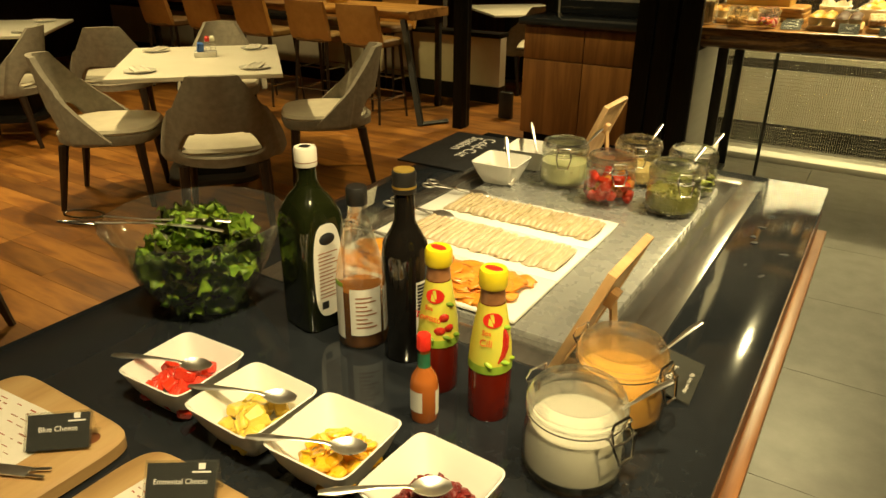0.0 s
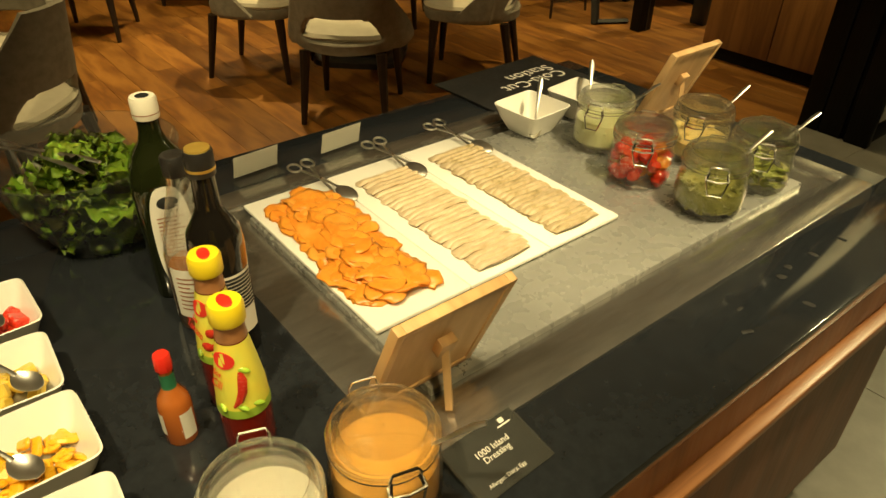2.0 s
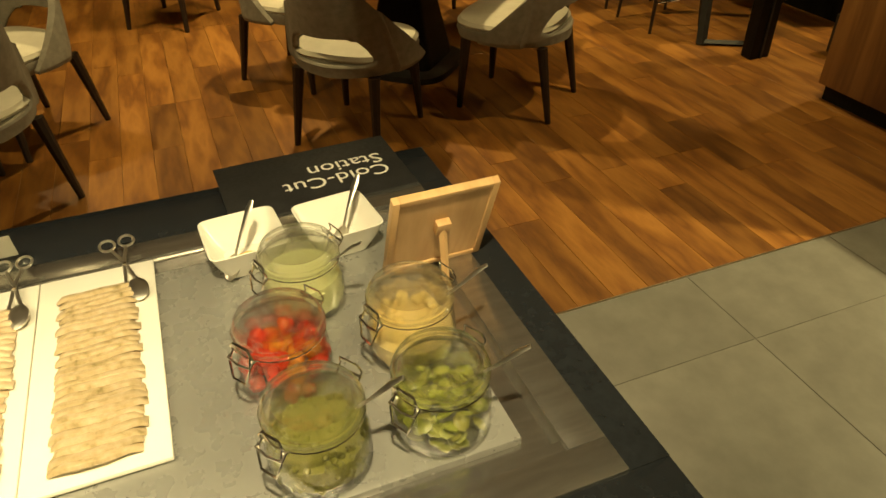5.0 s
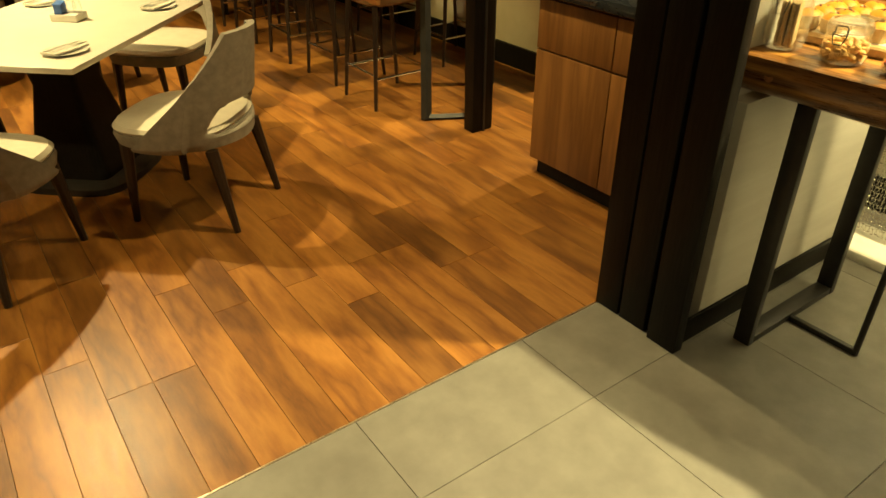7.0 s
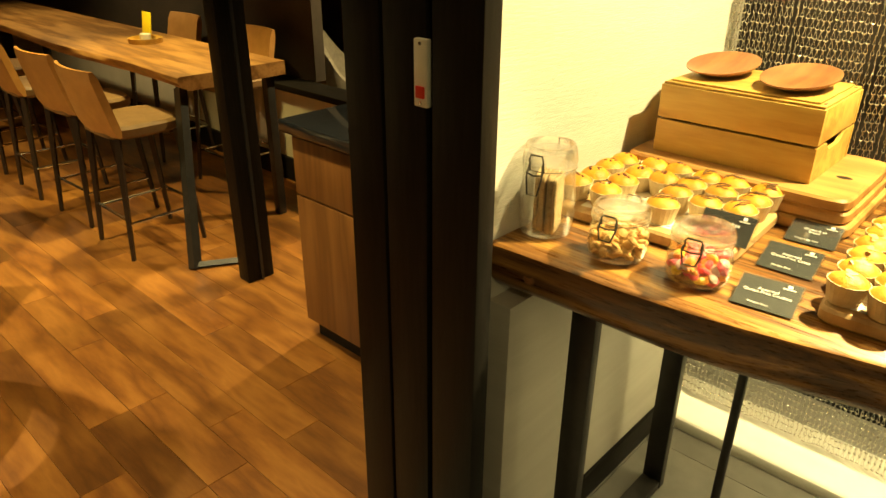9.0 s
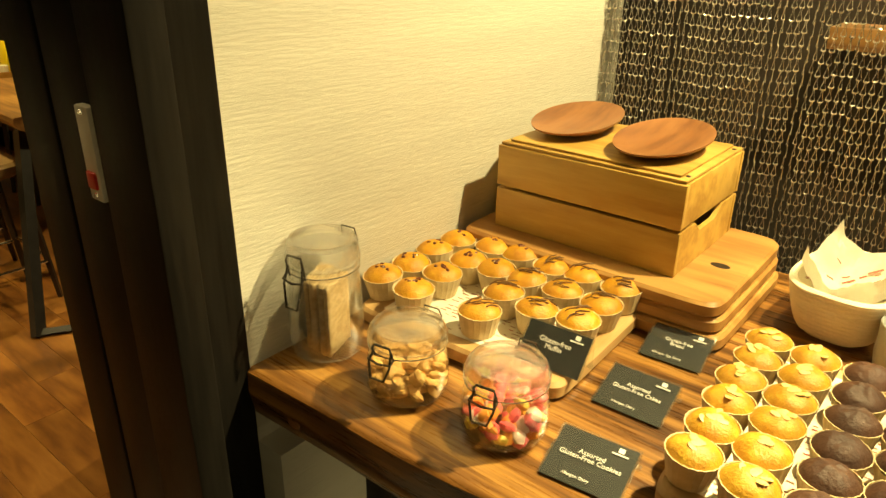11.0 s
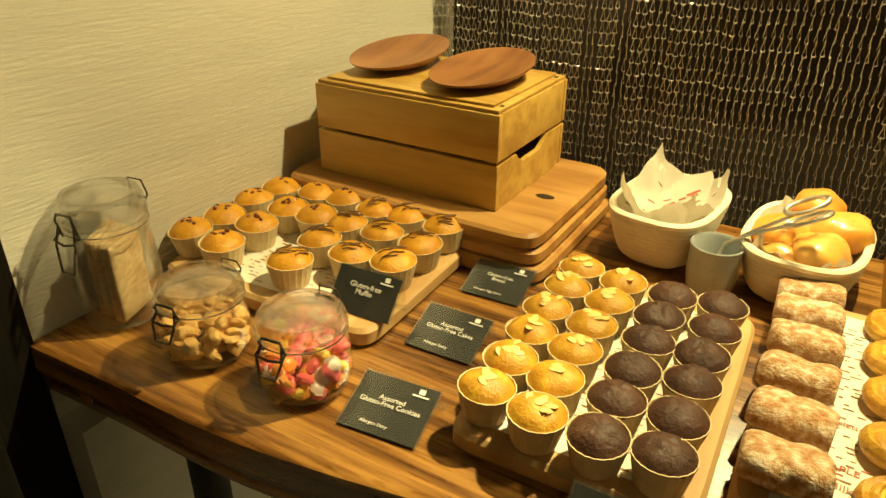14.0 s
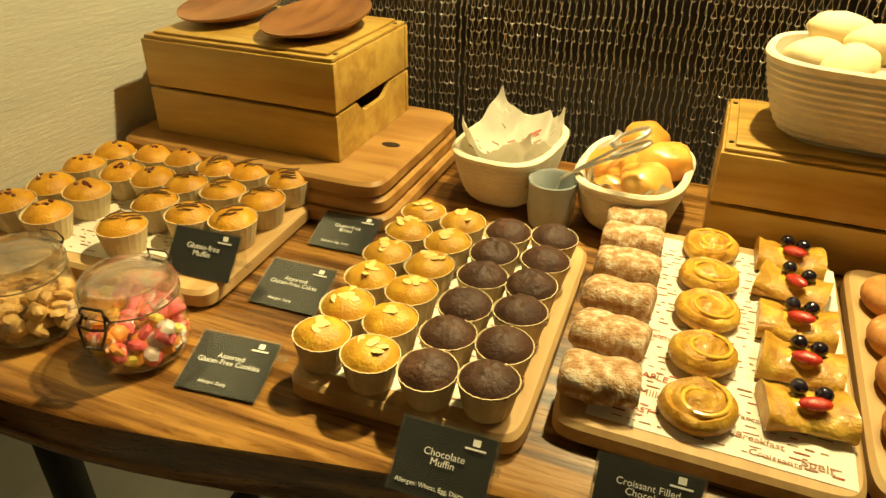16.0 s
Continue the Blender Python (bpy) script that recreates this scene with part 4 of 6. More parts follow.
part("foot_bar", tube([(-2.99, 4.64, 0.016), (-2.86, 4.86, 0.016)], 0.02, 4), "black_metal", bar)
tray = thing("condiment_tray", "round wooden tray with small white caddy and menu on the bar", "tray", pose(-4.35, 5.2, 0.911))
part("tray", lathe([(0.10, 0), (0.105, 0.03), (0.098, 0.03), (0.094, 0.008), (0.001, 0.008)], 28), "pine", tray)
part("menu", moved(box(-0.05, 0.05, -0.006, 0.006, 0, 0.17, 0.002), pose(-0.02, 0.02, 0.01, -8)), "yellow_cap", tray, "yellow folded menu card")
part("cup", moved(lathe([(0.03, 0.008), (0.035, 0.06), (0.03, 0.06), (0.02, 0.012)], 20), pose(0.05, -0.02, 0)), "china", tray)


# ---- things on the cold counter ----
def clip_jar(m, label, r, h, fill, fill_h, pieces=None, open_lid=False, group="", spoon_side=None, bail=0.0, wire="wire"):
    """A glass clip jar with hinged lid, wire bail, rubber seal and its contents."""
    th = thing("clip_jar", label, "jar", m, group)
    rb, neck = r, r * 0.91
    hb = h * 0.70
    part("jar", lathe([(0.001, 0.004), (rb * 0.78, 0.003), (rb * 0.93, 0.008), (rb, h * 0.16), (rb, h * 0.42), (rb * 0.97, h * 0.56), (neck, hb), (neck * 1.04, hb + 0.003), (neck * 0.99, hb + 0.007), (neck * 1.03, hb + 0.010), (neck, h * 0.80),
                       (neck * 0.955, h * 0.80), (neck * 0.95, hb), (rb * 0.93, h * 0.55), (rb * 0.955, h * 0.4), (rb * 0.95, h * 0.16), (rb * 0.8, 0.010), (0.001, 0.009)], 36, False, False), "glass", th)
    lid = part("lid", lathe([(neck * 1.04, h * 0.815), (neck * 1.07, h * 0.83), (neck * 1.07, h * 0.865), (neck * 1.03, h * 0.885), (neck * 1.04, h * 0.90), (neck * 0.99, h * 0.965), (neck * 0.93, h), (neck * 0.84, h * 0.995), (neck * 0.80, h * 0.97), (0.001, h * 0.955),
                            (0.001, h * 0.93), (neck * 0.8, h * 0.935), (neck * 0.9, h * 0.89), (neck * 0.93, h * 0.815)], 36, False, False), "lid_glass", th)
    part("seal", lathe([(neck * 0.96, h * 0.803), (neck * 1.06, h * 0.803), (neck * 1.06, h * 0.813), (neck * 0.96, h * 0.813)], 32, False, False), "acrylic", th)
    circ = [(neck * 1.05 * math.cos(2 * math.pi * i / 32), neck * 1.05 * math.sin(2 * math.pi * i / 32), h * 0.765) for i in range(32)]
    part("wire_ring", tube(circ, 0.001, 6, True), "wire", th)
    rot = pose(0, 0, 0, 0, 0, bail)
    w = r * 0.26
    y = -neck * 1.06
    part("clasp", join(moved(tube([(-w, y, h * 0.765), (-w, y - 0.006, h * 0.90), (-w * 0.8, y - 0.004, h * 0.94), (w * 0.8, y - 0.004, h * 0.94), (w, y - 0.006, h * 0.90), (w, y, h * 0.765)], 0.0019, 6), rot),
                       moved(tube([(-w * 0.9, y - 0.004, h * 0.86), (-w * 1.1, y - 0.012, h * 0.72), (-w * 0.7, y - 0.018, h * 0.54), (w * 0.7, y - 0.018, h * 0.54), (w * 1.1, y - 0.012, h * 0.72), (w * 0.9, y - 0.004, h * 0.86)], 0.0019, 6), rot),
                       moved(tube([(-w * 1.1, y - 0.002, h * 0.80), (-w * 1.2, y - 0.012, h * 0.76), (0, y - 0.014, h * 0.74), (w * 1.2, y - 0.012, h * 0.76), (w * 1.1, y - 0.002, h * 0.80)], 0.0019, 6), rot)), wire, th)
    part("hinge", moved(join(tube([(-w, -y, h * 0.765), (-w, -y + 0.010, h * 0.86), (-w * 0.8, -y + 0.006, h * 0.97), (w * 0.8, -y + 0.006, h * 0.97), (w, -y + 0.010, h * 0.86), (w, -y, h * 0.765)], 0.0014, 6),
                         tube([(-w * 1.2, -y + 0.004, h * 0.84), (w * 1.2, -y + 0.004, h * 0.84)], 0.002, 6)), rot), wire, th)
    if fill:
        part("filling", lathe([(0.001, 0.0105), (rb * 0.78, 0.0115), (rb * 0.935, h * 0.17), (rb * 0.935, min(fill_h, h * 0.42)), (min(rb * 0.92, neck * 0.94 if fill_h > h * 0.6 else rb), fill_h), (rb * 0.5, fill_h + 0.002), (0.001, fill_h + 0.001)], 32, False, False), fill, th)
    if pieces:
        bms = {}
        mats, count, size, top, flat = pieces
        for i in range(count):
            a, q = rnd(0, 6.283), math.sqrt(rnd(0.0, 1)) if i % 2 else 1.0
            z = rnd(0.018, top)
            rr = (rb * 0.95 if z < h * 0.5 else neck * 0.92) - size * 0.8
            k = mats[i % len(mats)]
            b = ball(size, size * rnd(0.8, 1), size * flat, pose(rr * q * math.cos(a), rr * q * math.sin(a), z, rnd(-50, 50), rnd(-50, 50), rnd(0, 180)), 8, 0.25, i)
            bms.setdefault(k, []).append(b)
        for k, bs in bms.items():
            tagged(part("contents", join(*bs), k, th), kind="stuff")
    if spoon_side is not None:
        a = radians(spoon_side)
        c, s = math.cos(a), math.sin(a)
        part("spoon_handle", tube([(neck * 0.9 * c, neck * 0.9 * s, h * 0.80), (neck * 1.15 * c, neck * 1.15 * s, h * 0.90), (neck * 1.6 * c, neck * 1.6 * s, h * 1.10), (neck * 1.85 * c, neck * 1.85 * s, h * 1.18)], [0.003, 0.0035, 0.006, 0.004], 8, flat=0.45), "chrome", th, "steel spoon handle")
    return th


G1 = "clip jars on the cold counter"
JR, JH = 0.069, 0.132
clip_jar(pose(0.085, 0.437, CZ), "glass clip jar filled with creamy white dressing", 0.068, 0.128, "mayo", 0.078, group=G1, spoon_side=25, bail=70)
clip_jar(pose(0.095, 0.582, CZ), "glass clip jar filled with orange dressing", 0.068, 0.128, "island", 0.072, group=G1, spoon_side=40, bail=75)
clip_jar(pose(-0.406, 1.545, DZ), "glass clip jar of pale green chopped onion", JR, JH, "pale_green", 0.072, (("pale_green",), 60, 0.009, 0.07, 0.6), group=G1, spoon_side=50, bail=20)
clip_jar(pose(-0.245, 1.482, DZ), "glass clip jar of red and orange cherry tomatoes", JR, JH, None, 0, (("tomato", "tomato", "tomato", "tomato_y"), 60, 0.0150, 0.072, 0.95), group=G1, bail=35)
clip_jar(pose(-0.234, 1.677, DZ), "glass clip jar of pale yellow pickled onions", JR, JH, "corn", 0.05, (("corn",), 50, 0.010, 0.066, 0.8), group=G1, spoon_side=75, bail=20)
clip_jar(pose(-0.078, 1.492, DZ), "glass clip jar of small green capers", JR, JH, "caper", 0.058, (("caper",), 280, 0.0054, 0.066, 0.9), group=G1, spoon_side=70, bail=35)
clip_jar(pose(-0.076, 1.664, DZ), "glass clip jar of sliced green pickles", JR, JH, None, 0, (("pickle", "pickle", "caper"), 80, 0.013, 0.062, 0.3), group=G1, spoon_side=65, bail=30)


def square_dish(m, s, h, label, group):
    th = thing("square_dish", label, "dish", m, group)
    a = s / 2
    part("dish", loft([oval(a * 0.55, a * 0.55, 0, 40, 6), oval(a * 0.62, a * 0.62, 0.002, 40, 6), oval(a * 0.84, a * 0.84, h * 0.5, 40, 7), oval(a * 0.985, a * 0.985, h * 0.97, 40, 9), oval(a, a, h, 40, 9), oval(a * 0.97, a * 0.97, h + 0.001, 40, 9), oval(a * 0.93, a * 0.93, h * 0.96, 40, 9),
                       oval(a * 0.78, a * 0.78, h * 0.5, 40, 7), oval(a * 0.55, a * 0.55, 0.008, 40, 6)]), "china", th)
    return th


def chunks(th, name, mats, count, size, shape, a, z0, z1, seed, bias=(0, 0)):
    random.seed(seed)
    bms = {}
    for i in range(count):
        x, y = rnd(-a, a), rnd(-a, a)
        z = z0 + (z1 - z0) * rnd(0, 1) * max(0.1, 1 - (x * x + y * y) / (2 * a * a))
        m = pose(x + bias[0], y + bias[1], z, rnd(-40, 40), rnd(-40, 40), rnd(0, 180))
        k = size * rnd(0.75, 1.25)
        b = moved(box(-k, k, -k * shape[0], k * shape[0], -k * shape[1], k * shape[1], k * 0.22, 1), m) if shape[2] else ball(k, k * shape[0], k * shape[1], m, 8, 0.5, i)
        bms.setdefault(mats[i % len(mats)], []).append(b)
    for k, bs in bms.items():
        tagged(part(name, join(*bs), k, th), kind="stuff")


def spoon(m, label="polished steel spoon resting across a dish", length=0.15, group="spoons in the dishes"):
    th = thing("spoon", label, "spoon", m, group)
    part("handle", tube([(0, 0, 0), (length * 0.12, 0, 0.001), (length * 0.45, 0, 0.004), (length * 0.68, 0, 0.003), (length * 0.74, 0, 0.0)], [0.004, 0.0075, 0.0035, 0.003, 0.004], 10, flat=0.35), "chrome", th)
    rings = []
    for k in range(11):
        v = k / 10
        w = 0.017 * math.sin(math.pi * (0.06 + 0.88 * v)) ** 0.7
        x = length * 0.72 + 0.048 * v
        d = 0.007 * math.sin(math.pi * v)
        rings.append([(x, -w, 0.0008), (x, -w * 0.6, -d * 0.7), (x, 0, -d), (x, w * 0.6, -d * 0.7), (x, w, 0.0008), (x, w * 0.97, 0.002), (x, w * 0.55, -d * 0.7 + 0.0015), (x, 0, -d + 0.0015), (x, -w * 0.55, -d * 0.7 + 0.0015), (x, -w * 0.97, 0.002)])
    part("spoon_bowl", loft(rings), "chrome", th)
    return th


G2 = "square white dishes in a row"
DH = 0.062
fills = ((-0.478, 0.264, "red_jelly", "red pepper chunks", (0.85, 0.6, True), 30, 0.0135), (-0.324, 0.258, "pineapple", "yellow pineapple chunks", (0.75, 0.55, True), 38, 0.0125),
         (-0.178, 0.262, "mango", "orange mango slices", (0.55, 0.25, True), 48, 0.0145), (-0.022, 0.258, "cranberry", "dark red dried cranberries", (0.7, 0.6, False), 170, 0.0075))
for i, (x, y, f, what, shp, n, sz) in enumerate(fills):
    d = square_dish(pose(x, y, CZ, 0, 0, (2, -2, 1, -3)[i]), 0.137, DH, "square white porcelain dish of " + what, G2)
    chunks(d, "filling", (f,), n * 2 if i == 3 else n, sz, shp, 0.042, 0.014, 0.05, 40 + i, (0.004, -0.002))
for x, y, z, ry, rz in ((-0.575, 0.213, CZ + 0.068, 3, 26), (-0.415, 0.225, CZ + 0.066, 4, 27), (-0.262, 0.190, CZ + 0.068, 3, 28), (-0.118, 0.165, CZ + 0.068, 3, 40)):
    spoon(pose(x, y, z, 0, ry, rz))

G3 = "wooden cheese boards"


def cheese_board(m, label):
    th = thing("cheese_board", label, "board", m, G3)
    part("board", loft([oval(0.138, 0.17, 0, 48, 9), oval(0.145, 0.177, 0.005, 48, 9), oval(0.145, 0.177, 0.023, 48, 9), oval(0.138, 0.17, 0.028, 48, 9)]), "pale", th)
    # no opening: a darker disc on top paints the shaded inside of the hole
    part("hole", moved(lathe([(0.012, 0.0283), (0.001, 0.0284)], 18), pose(0.105, 0.135, 0)), "counter_wood", th)
    return th


def print_lines(th, w, h, z, seed, n, big=()):
    """Lines of unreadable print as small bars."""
    random.seed(seed)
    bs, rs = [], []
    y = -h / 2 + 0.01
    while y < h / 2 - 0.008:
        x = -w / 2 + 0.008
        while x < w / 2 - 0.02:
            l = rnd(0.004, 0.016)
            hgt = rnd(0.0010, 0.0024)
            bb = box(x, min(x + l, w / 2 - 0.004), y - hgt / 2, y + hgt / 2, z, z + 0.0003)
            (bs if random.random() < 0.75 else rs).append(bb) if random.random() < 0.62 else bb.free()
            x += l + rnd(0.003, 0.014)
        y += rnd(0.008, 0.013)
    if bs:
        tagged(part("print", join(*bs), "ink", th), kind="stuff")
    if rs:
        tagged(part("print", join(*rs), "ink_red", th), kind="stuff")


def paper_sheet(m, w, h, seed, label, group="printed papers"):
    th = thing("paper_sheet", label, "paper", m, group)
    n = 10
    random.seed(seed)
    rings = []
    for i in range(n + 1):
        y = -h / 2 + h * i / n
        rings.append([(-w / 2 + w * k / 8, y, 0.0006 + 0.0006 * noise.noise((k * 0.5, i * 0.5, seed))) for k in range(9)])
    bm = loft(rings, False, False, closed=False)
    part("sheet", join(bm, box(-w / 2, w / 2, -h / 2, h / 2, 0.0, 0.0004)), "paper", th)
    print_lines(th, w, h, 0.0014, seed, 0)
    return th


def holder_card(m, lines, w, h, note="", label="", tilt=40, size=0.011, lean=None):
    """A black name card in a clear acrylic sloping holder."""
    th = thing("name_card", label, "sign", m, "name cards in acrylic holders")
    face = pose(0, 0, 0.0015, tilt)
    part("card", moved(box(-w / 2, w / 2, 0, h, 0.0012, 0.0020), face), "card", th)
    part("holder_back", moved(box(-w / 2 - 0.003, w / 2 + 0.003, -0.001, h + 0.003, 0, 0.001), face), "acrylic", th)
    part("holder_front", moved(box(-w / 2 - 0.003, w / 2 + 0.003, -0.001, h + 0.003, 0.0024, 0.0032), face), "acrylic", th, "clear acrylic cover")
    part("holder_foot", box(-w / 2 - 0.003, w / 2 + 0.003, h * math.cos(radians(tilt)), h * math.cos(radians(tilt)) + 0.012, 0, 0.0015), "acrylic", th)
    part("holder_prop", moved(box(-w / 2 - 0.003, w / 2 + 0.003, 0, h * math.sin(radians(tilt)), 0, 0.0012), pose(0, h * math.cos(radians(tilt)), 0, 90)), "acrylic", th)
    if lines:
        t = part("title", words(lines, size), "print", th)
        t.matrix_basis = face @ pose(0, h * 0.56, 0.0036)
    if note:
        t = part("note", words(note, size * 0.62), "print", th)
        t.matrix_basis = face @ pose(-w * 0.08, h * 0.15, 0.0036)
    mark = face @ pose(w * 0.30, h * 0.86, 0.0036)
    part("emblem", moved(join(box(-0.004, 0.004, -0.001, 0.006, 0, 0.0003), box(-0.011, 0.011, -0.005, -0.003, 0, 0.0003)), mark), "print", th)
    return th


cheese_board(pose(-0.580, -0.030, CZ), "pale rounded wooden cheese board lined with printed paper")
cheese_board(pose(-0.255, -0.030, CZ), "pale rounded wooden cheese board with an empty paper lining")
paper_sheet(pose(-0.60, -0.03, CZ + 0.0285, 0, 0, 4), 0.19, 0.27, 5, "printed greaseproof paper lying on a cheese board")
paper_sheet(pose(-0.265, -0.035, CZ + 0.0285, 0, 0, -6), 0.19, 0.27, 6, "printed greaseproof paper lying on a cheese board")
holder_card(pose(-0.485, 0.065, CZ + 0.032, 0, 0, 40), "Blue Cheese", 0.078, 0.046, "", "black Blue Cheese name card in acrylic holder", 50, 0.0098)
holder_card(pose(-0.268, 0.085, CZ + 0.032, 0, 0, 34), "Emmental Cheese", 0.082, 0.05, "", "black Emmental Cheese name card in acrylic holder", 50, 0.0088)
knife = thing("cheese_knife", "steel cheese knife with forked tip on a board", "knife", pose(-0.565, -0.02, CZ + 0.033, 0, 0, 24))
part("blade", box(-0.02, 0.10, -0.009, 0.009, 0, 0.002, 0.0008), "chrome", knife)
part("fork_tip", join(tube([(0.10, 0.005, 0.001), (0.125, 0.009, 0.003)], 0.002, 6), tube([(0.10, -0.005, 0.001), (0.125, -0.006, 0.003)], 0.002, 6)), "chrome", knife)
part("handle", tube([(-0.12, 0, 0.003), (-0.02, 0, 0.003)], 0.007, 8, flat=0.5), "chrome", knife)

# salad bowl
bowl = thing("salad_bowl", "clear flared salad bowl heaped with green lettuce leaves", "bowl", pose(-0.692, 0.485, CZ))
part("bowl", lathe([(0.001, 0.002), (0.070, 0.001), (0.079, 0.006), (0.125, 0.09), (0.163, 0.178), (0.166, 0.181), (0.162, 0.182), (0.121, 0.092), (0.074, 0.012), (0.001, 0.010)], 48, False, False), "bowl_glass", bowl)
random.seed(77)


def leaf_mesh(seed):
    bm = bmesh.new()
    n, k = 14, 9
    g = []
    for i in range(n):
        v = i / (n - 1)
        w = 0.03 * (math.sin(math.pi * min(1, v * 0.8 + 0.12)) ** 0.6)
        row = []
        for j in range(k):
            s = -1 + 2 * j / (k - 1)
            fr_ = abs(s) ** 2
            x = w * s * (1 + 0.35 * noise.noise((v * 7, s * 3, seed)))
            z = 0.016 * math.sin(3.0 * v + seed) + 0.009 * fr_ * math.sin(19 * v + s * 2 + seed) + 0.010 * noise.noise((v * 6, s * 5, seed + 9))
            row.append(bm.verts.new((x, 0.075 * v - 0.037, z)))
        g.append(row)
    for a, b in zip(g, g[1:]):
        for j in range(k - 1):
            bm.faces.new((a[j], a[j + 1], b[j + 1], b[j]))
    ext = bmesh.ops.solidify(bm, geom=bm.faces[:], thickness=0.0006)
    return finish(bm, "leaf", 180)


leaves = [leaf_mesh(i * 1.37) for i in range(8)]
dark_leaves = [leaf_mesh(i * 2.11 + 20) for i in range(3)]
for i in range(190):
    z = 0.024 + 0.142 * (i / 190) ** 0.8
    rmax = 0.079 + 0.5 * z - 0.042
    if z > 0.12:
        rmax -= (z - 0.12) * 1.5
    a, q = rnd(0, 6.283), math.sqrt(rnd(0, 1))
    dark = i % 6 == 0
    me = dark_leaves[i % 3] if dark else leaves[i % 8]
    part("leaf", me, "red_lettuce" if dark else "lettuce", bowl, m=pose(rmax * q * math.cos(a), rmax * q * math.sin(a), z, rnd(-50, 50), rnd(-50, 50), rnd(0, 360)) @ Matrix.Diagonal((rnd(0.9, 1.3), rnd(0.8, 1.15), 1.0, 1)))
tongs = thing("salad_tongs", "looped steel wire salad tongs lying across the salad bowl", "tongs", pose(-0.790, 0.368, CZ + 0.190, 0, 3, 33))
loopw = [(-0.02 + 0.035 * math.cos(2 * math.pi * i / 20), 0.013 * math.sin(2 * math.pi * i / 20), 0) for i in range(20)]
part("handle_loop", moved(tube(loopw, 0.002, 6, True), pose(-0.02, 0.014, 0.004, 12)), "wire", tongs)
part("handle_loop", moved(tube(loopw, 0.002, 6, True), pose(-0.02, -0.012, -0.002, -14)), "wire", tongs)
part("arm", tube([(-0.01, 0.012, 0.003), (0.08, 0.004, 0.004), (0.19, 0.012, 0.006), (0.22, 0.014, 0.004)], [0.0025, 0.0025, 0.006, 0.004], 8, flat=0.5), "chrome", tongs)
part("arm", tube([(-0.01, -0.012, 0), (0.08, -0.002, 0.0), (0.18, -0.012, 0.001), (0.215, -0.018, -0.002)], [0.0025, 0.0025, 0.006, 0.004], 8, flat=0.5), "chrome", tongs)


# bottles
def label_band(profile_r, z0, z1, a0, a1, n=14, lift=0.0006):
    rings = []
    for z in (z0, z0 + (z1 - z0) / 3, z0 + (z1 - z0) * 2 / 3, z1):
        r = profile_r(z) + lift
        rings.append([(r * math.cos(a0 + (a1 - a0) * i / n), r * math.sin(a0 + (a1 - a0) * i / n), z) for i in range(n + 1)])
    return loft(rings, False, False, closed=False)


def at_profile(profile):
    def f(z):
        for (r0, z0), (r1, z1) in zip(profile, profile[1:]):
            if z0 <= z <= z1 and z1 > z0:
                return r0 + (r1 - r0) * (z - z0) / (z1 - z0)
        return profile[-1][0]
    return f


VIEW = radians(-58)
oil = thing("olive_oil_bottle", "large dark olive glass oil bottle with cream cap and white label", "bottle", pose(-0.470, 0.553, CZ, 0, 0, 76))
part("body", loft([oval(0.042, 0.042, 0, 40, 5), oval(0.046, 0.046, 0.006, 40, 5), oval(0.047, 0.047, 0.195, 40, 5), oval(0.0445, 0.0445, 0.218, 40, 4.4), oval(0.034, 0.034, 0.243, 40, 3), oval(0.021, 0.021, 0.262, 40), oval(0.0165, 0.0165, 0.276, 40), oval(0.0158, 0.0158, 0.305, 40)]), "green_glass", oil)
cap = part("cap", lathe([(0.0188, 0.299), (0.0195, 0.302), (0.0195, 0.328), (0.0175, 0.332)], 28), "white_cap", oil)
part("cap_emblem", moved(lathe([(0.010, 0), (0.009, 0.0005)], 20), pose(0, 0, 0.3322)), "card", cap)
part("cap_band", lathe([(0.0199, 0.307), (0.0199, 0.3085)], 28, False, False), "ink", cap)
arch = [2 * math.pi * i / 32 for i in range(32)]
part("label", loft([[(0.030 * math.copysign(abs(math.cos(a)) ** 0.6, math.cos(a)), y, 0.118 + 0.088 * math.copysign(abs(math.sin(a)) ** (0.6 if math.sin(a) < 0 else 0.9), math.sin(a))) for a in arch] for y in (-0.0474, -0.0479)]), "label", oil, "white paper label")
part("emblem", moved(lathe([(0.016, 0), (0.015, 0.0004)], 20), pose(0, -0.0480, 0.178, 90) @ Matrix.Diagonal((1, 0.7, 1, 1))), "card", oil)
tagged(part("print", join(*[box(-0.02, 0.02 - 0.012 * ((i * 7) % 3) / 2, -0.0484, -0.0480, 0.068 + i * 0.007, 0.070 + i * 0.007) for i in range(13)]), "ink", oil), kind="stuff")
part("barcode", box(-0.018, -0.004, -0.0484, -0.0480, 0.046, 0.060), "card", oil)

vin = thing("vinegar_bottle", "clear glass bottle half full of amber vinegar, black cap", "bottle", pose(-0.356, 0.545, CZ))
vp = [(0.039, 0), (0.0415, 0.005), (0.0415, 0.125), (0.038, 0.155), (0.0225, 0.215), (0.016, 0.24), (0.0155, 0.262)]
part("body", lathe(vp, 32), "bottle_glass", vin)
part("vinegar", lathe([(0.036, 0.003), (0.0385, 0.008), (0.0385, 0.108), (0.001, 0.108)], 32), "vinegar", vin, "amber vinegar")
part("cap", lathe([(0.0172, 0.256), (0.0178, 0.258), (0.0178, 0.283), (0.016, 0.286)], 24), "black_metal", vin)
part("tab", moved(box(0.0178, 0.034, -0.0007, 0.0007, 0.256, 0.284), pose(0, 0, 0, 0, 0, -30)), "acrylic", vin)
fv = at_profile(vp)
part("label", label_band(fv, 0.03, 0.118, VIEW - 0.35, VIEW + 1.0), "label", vin)
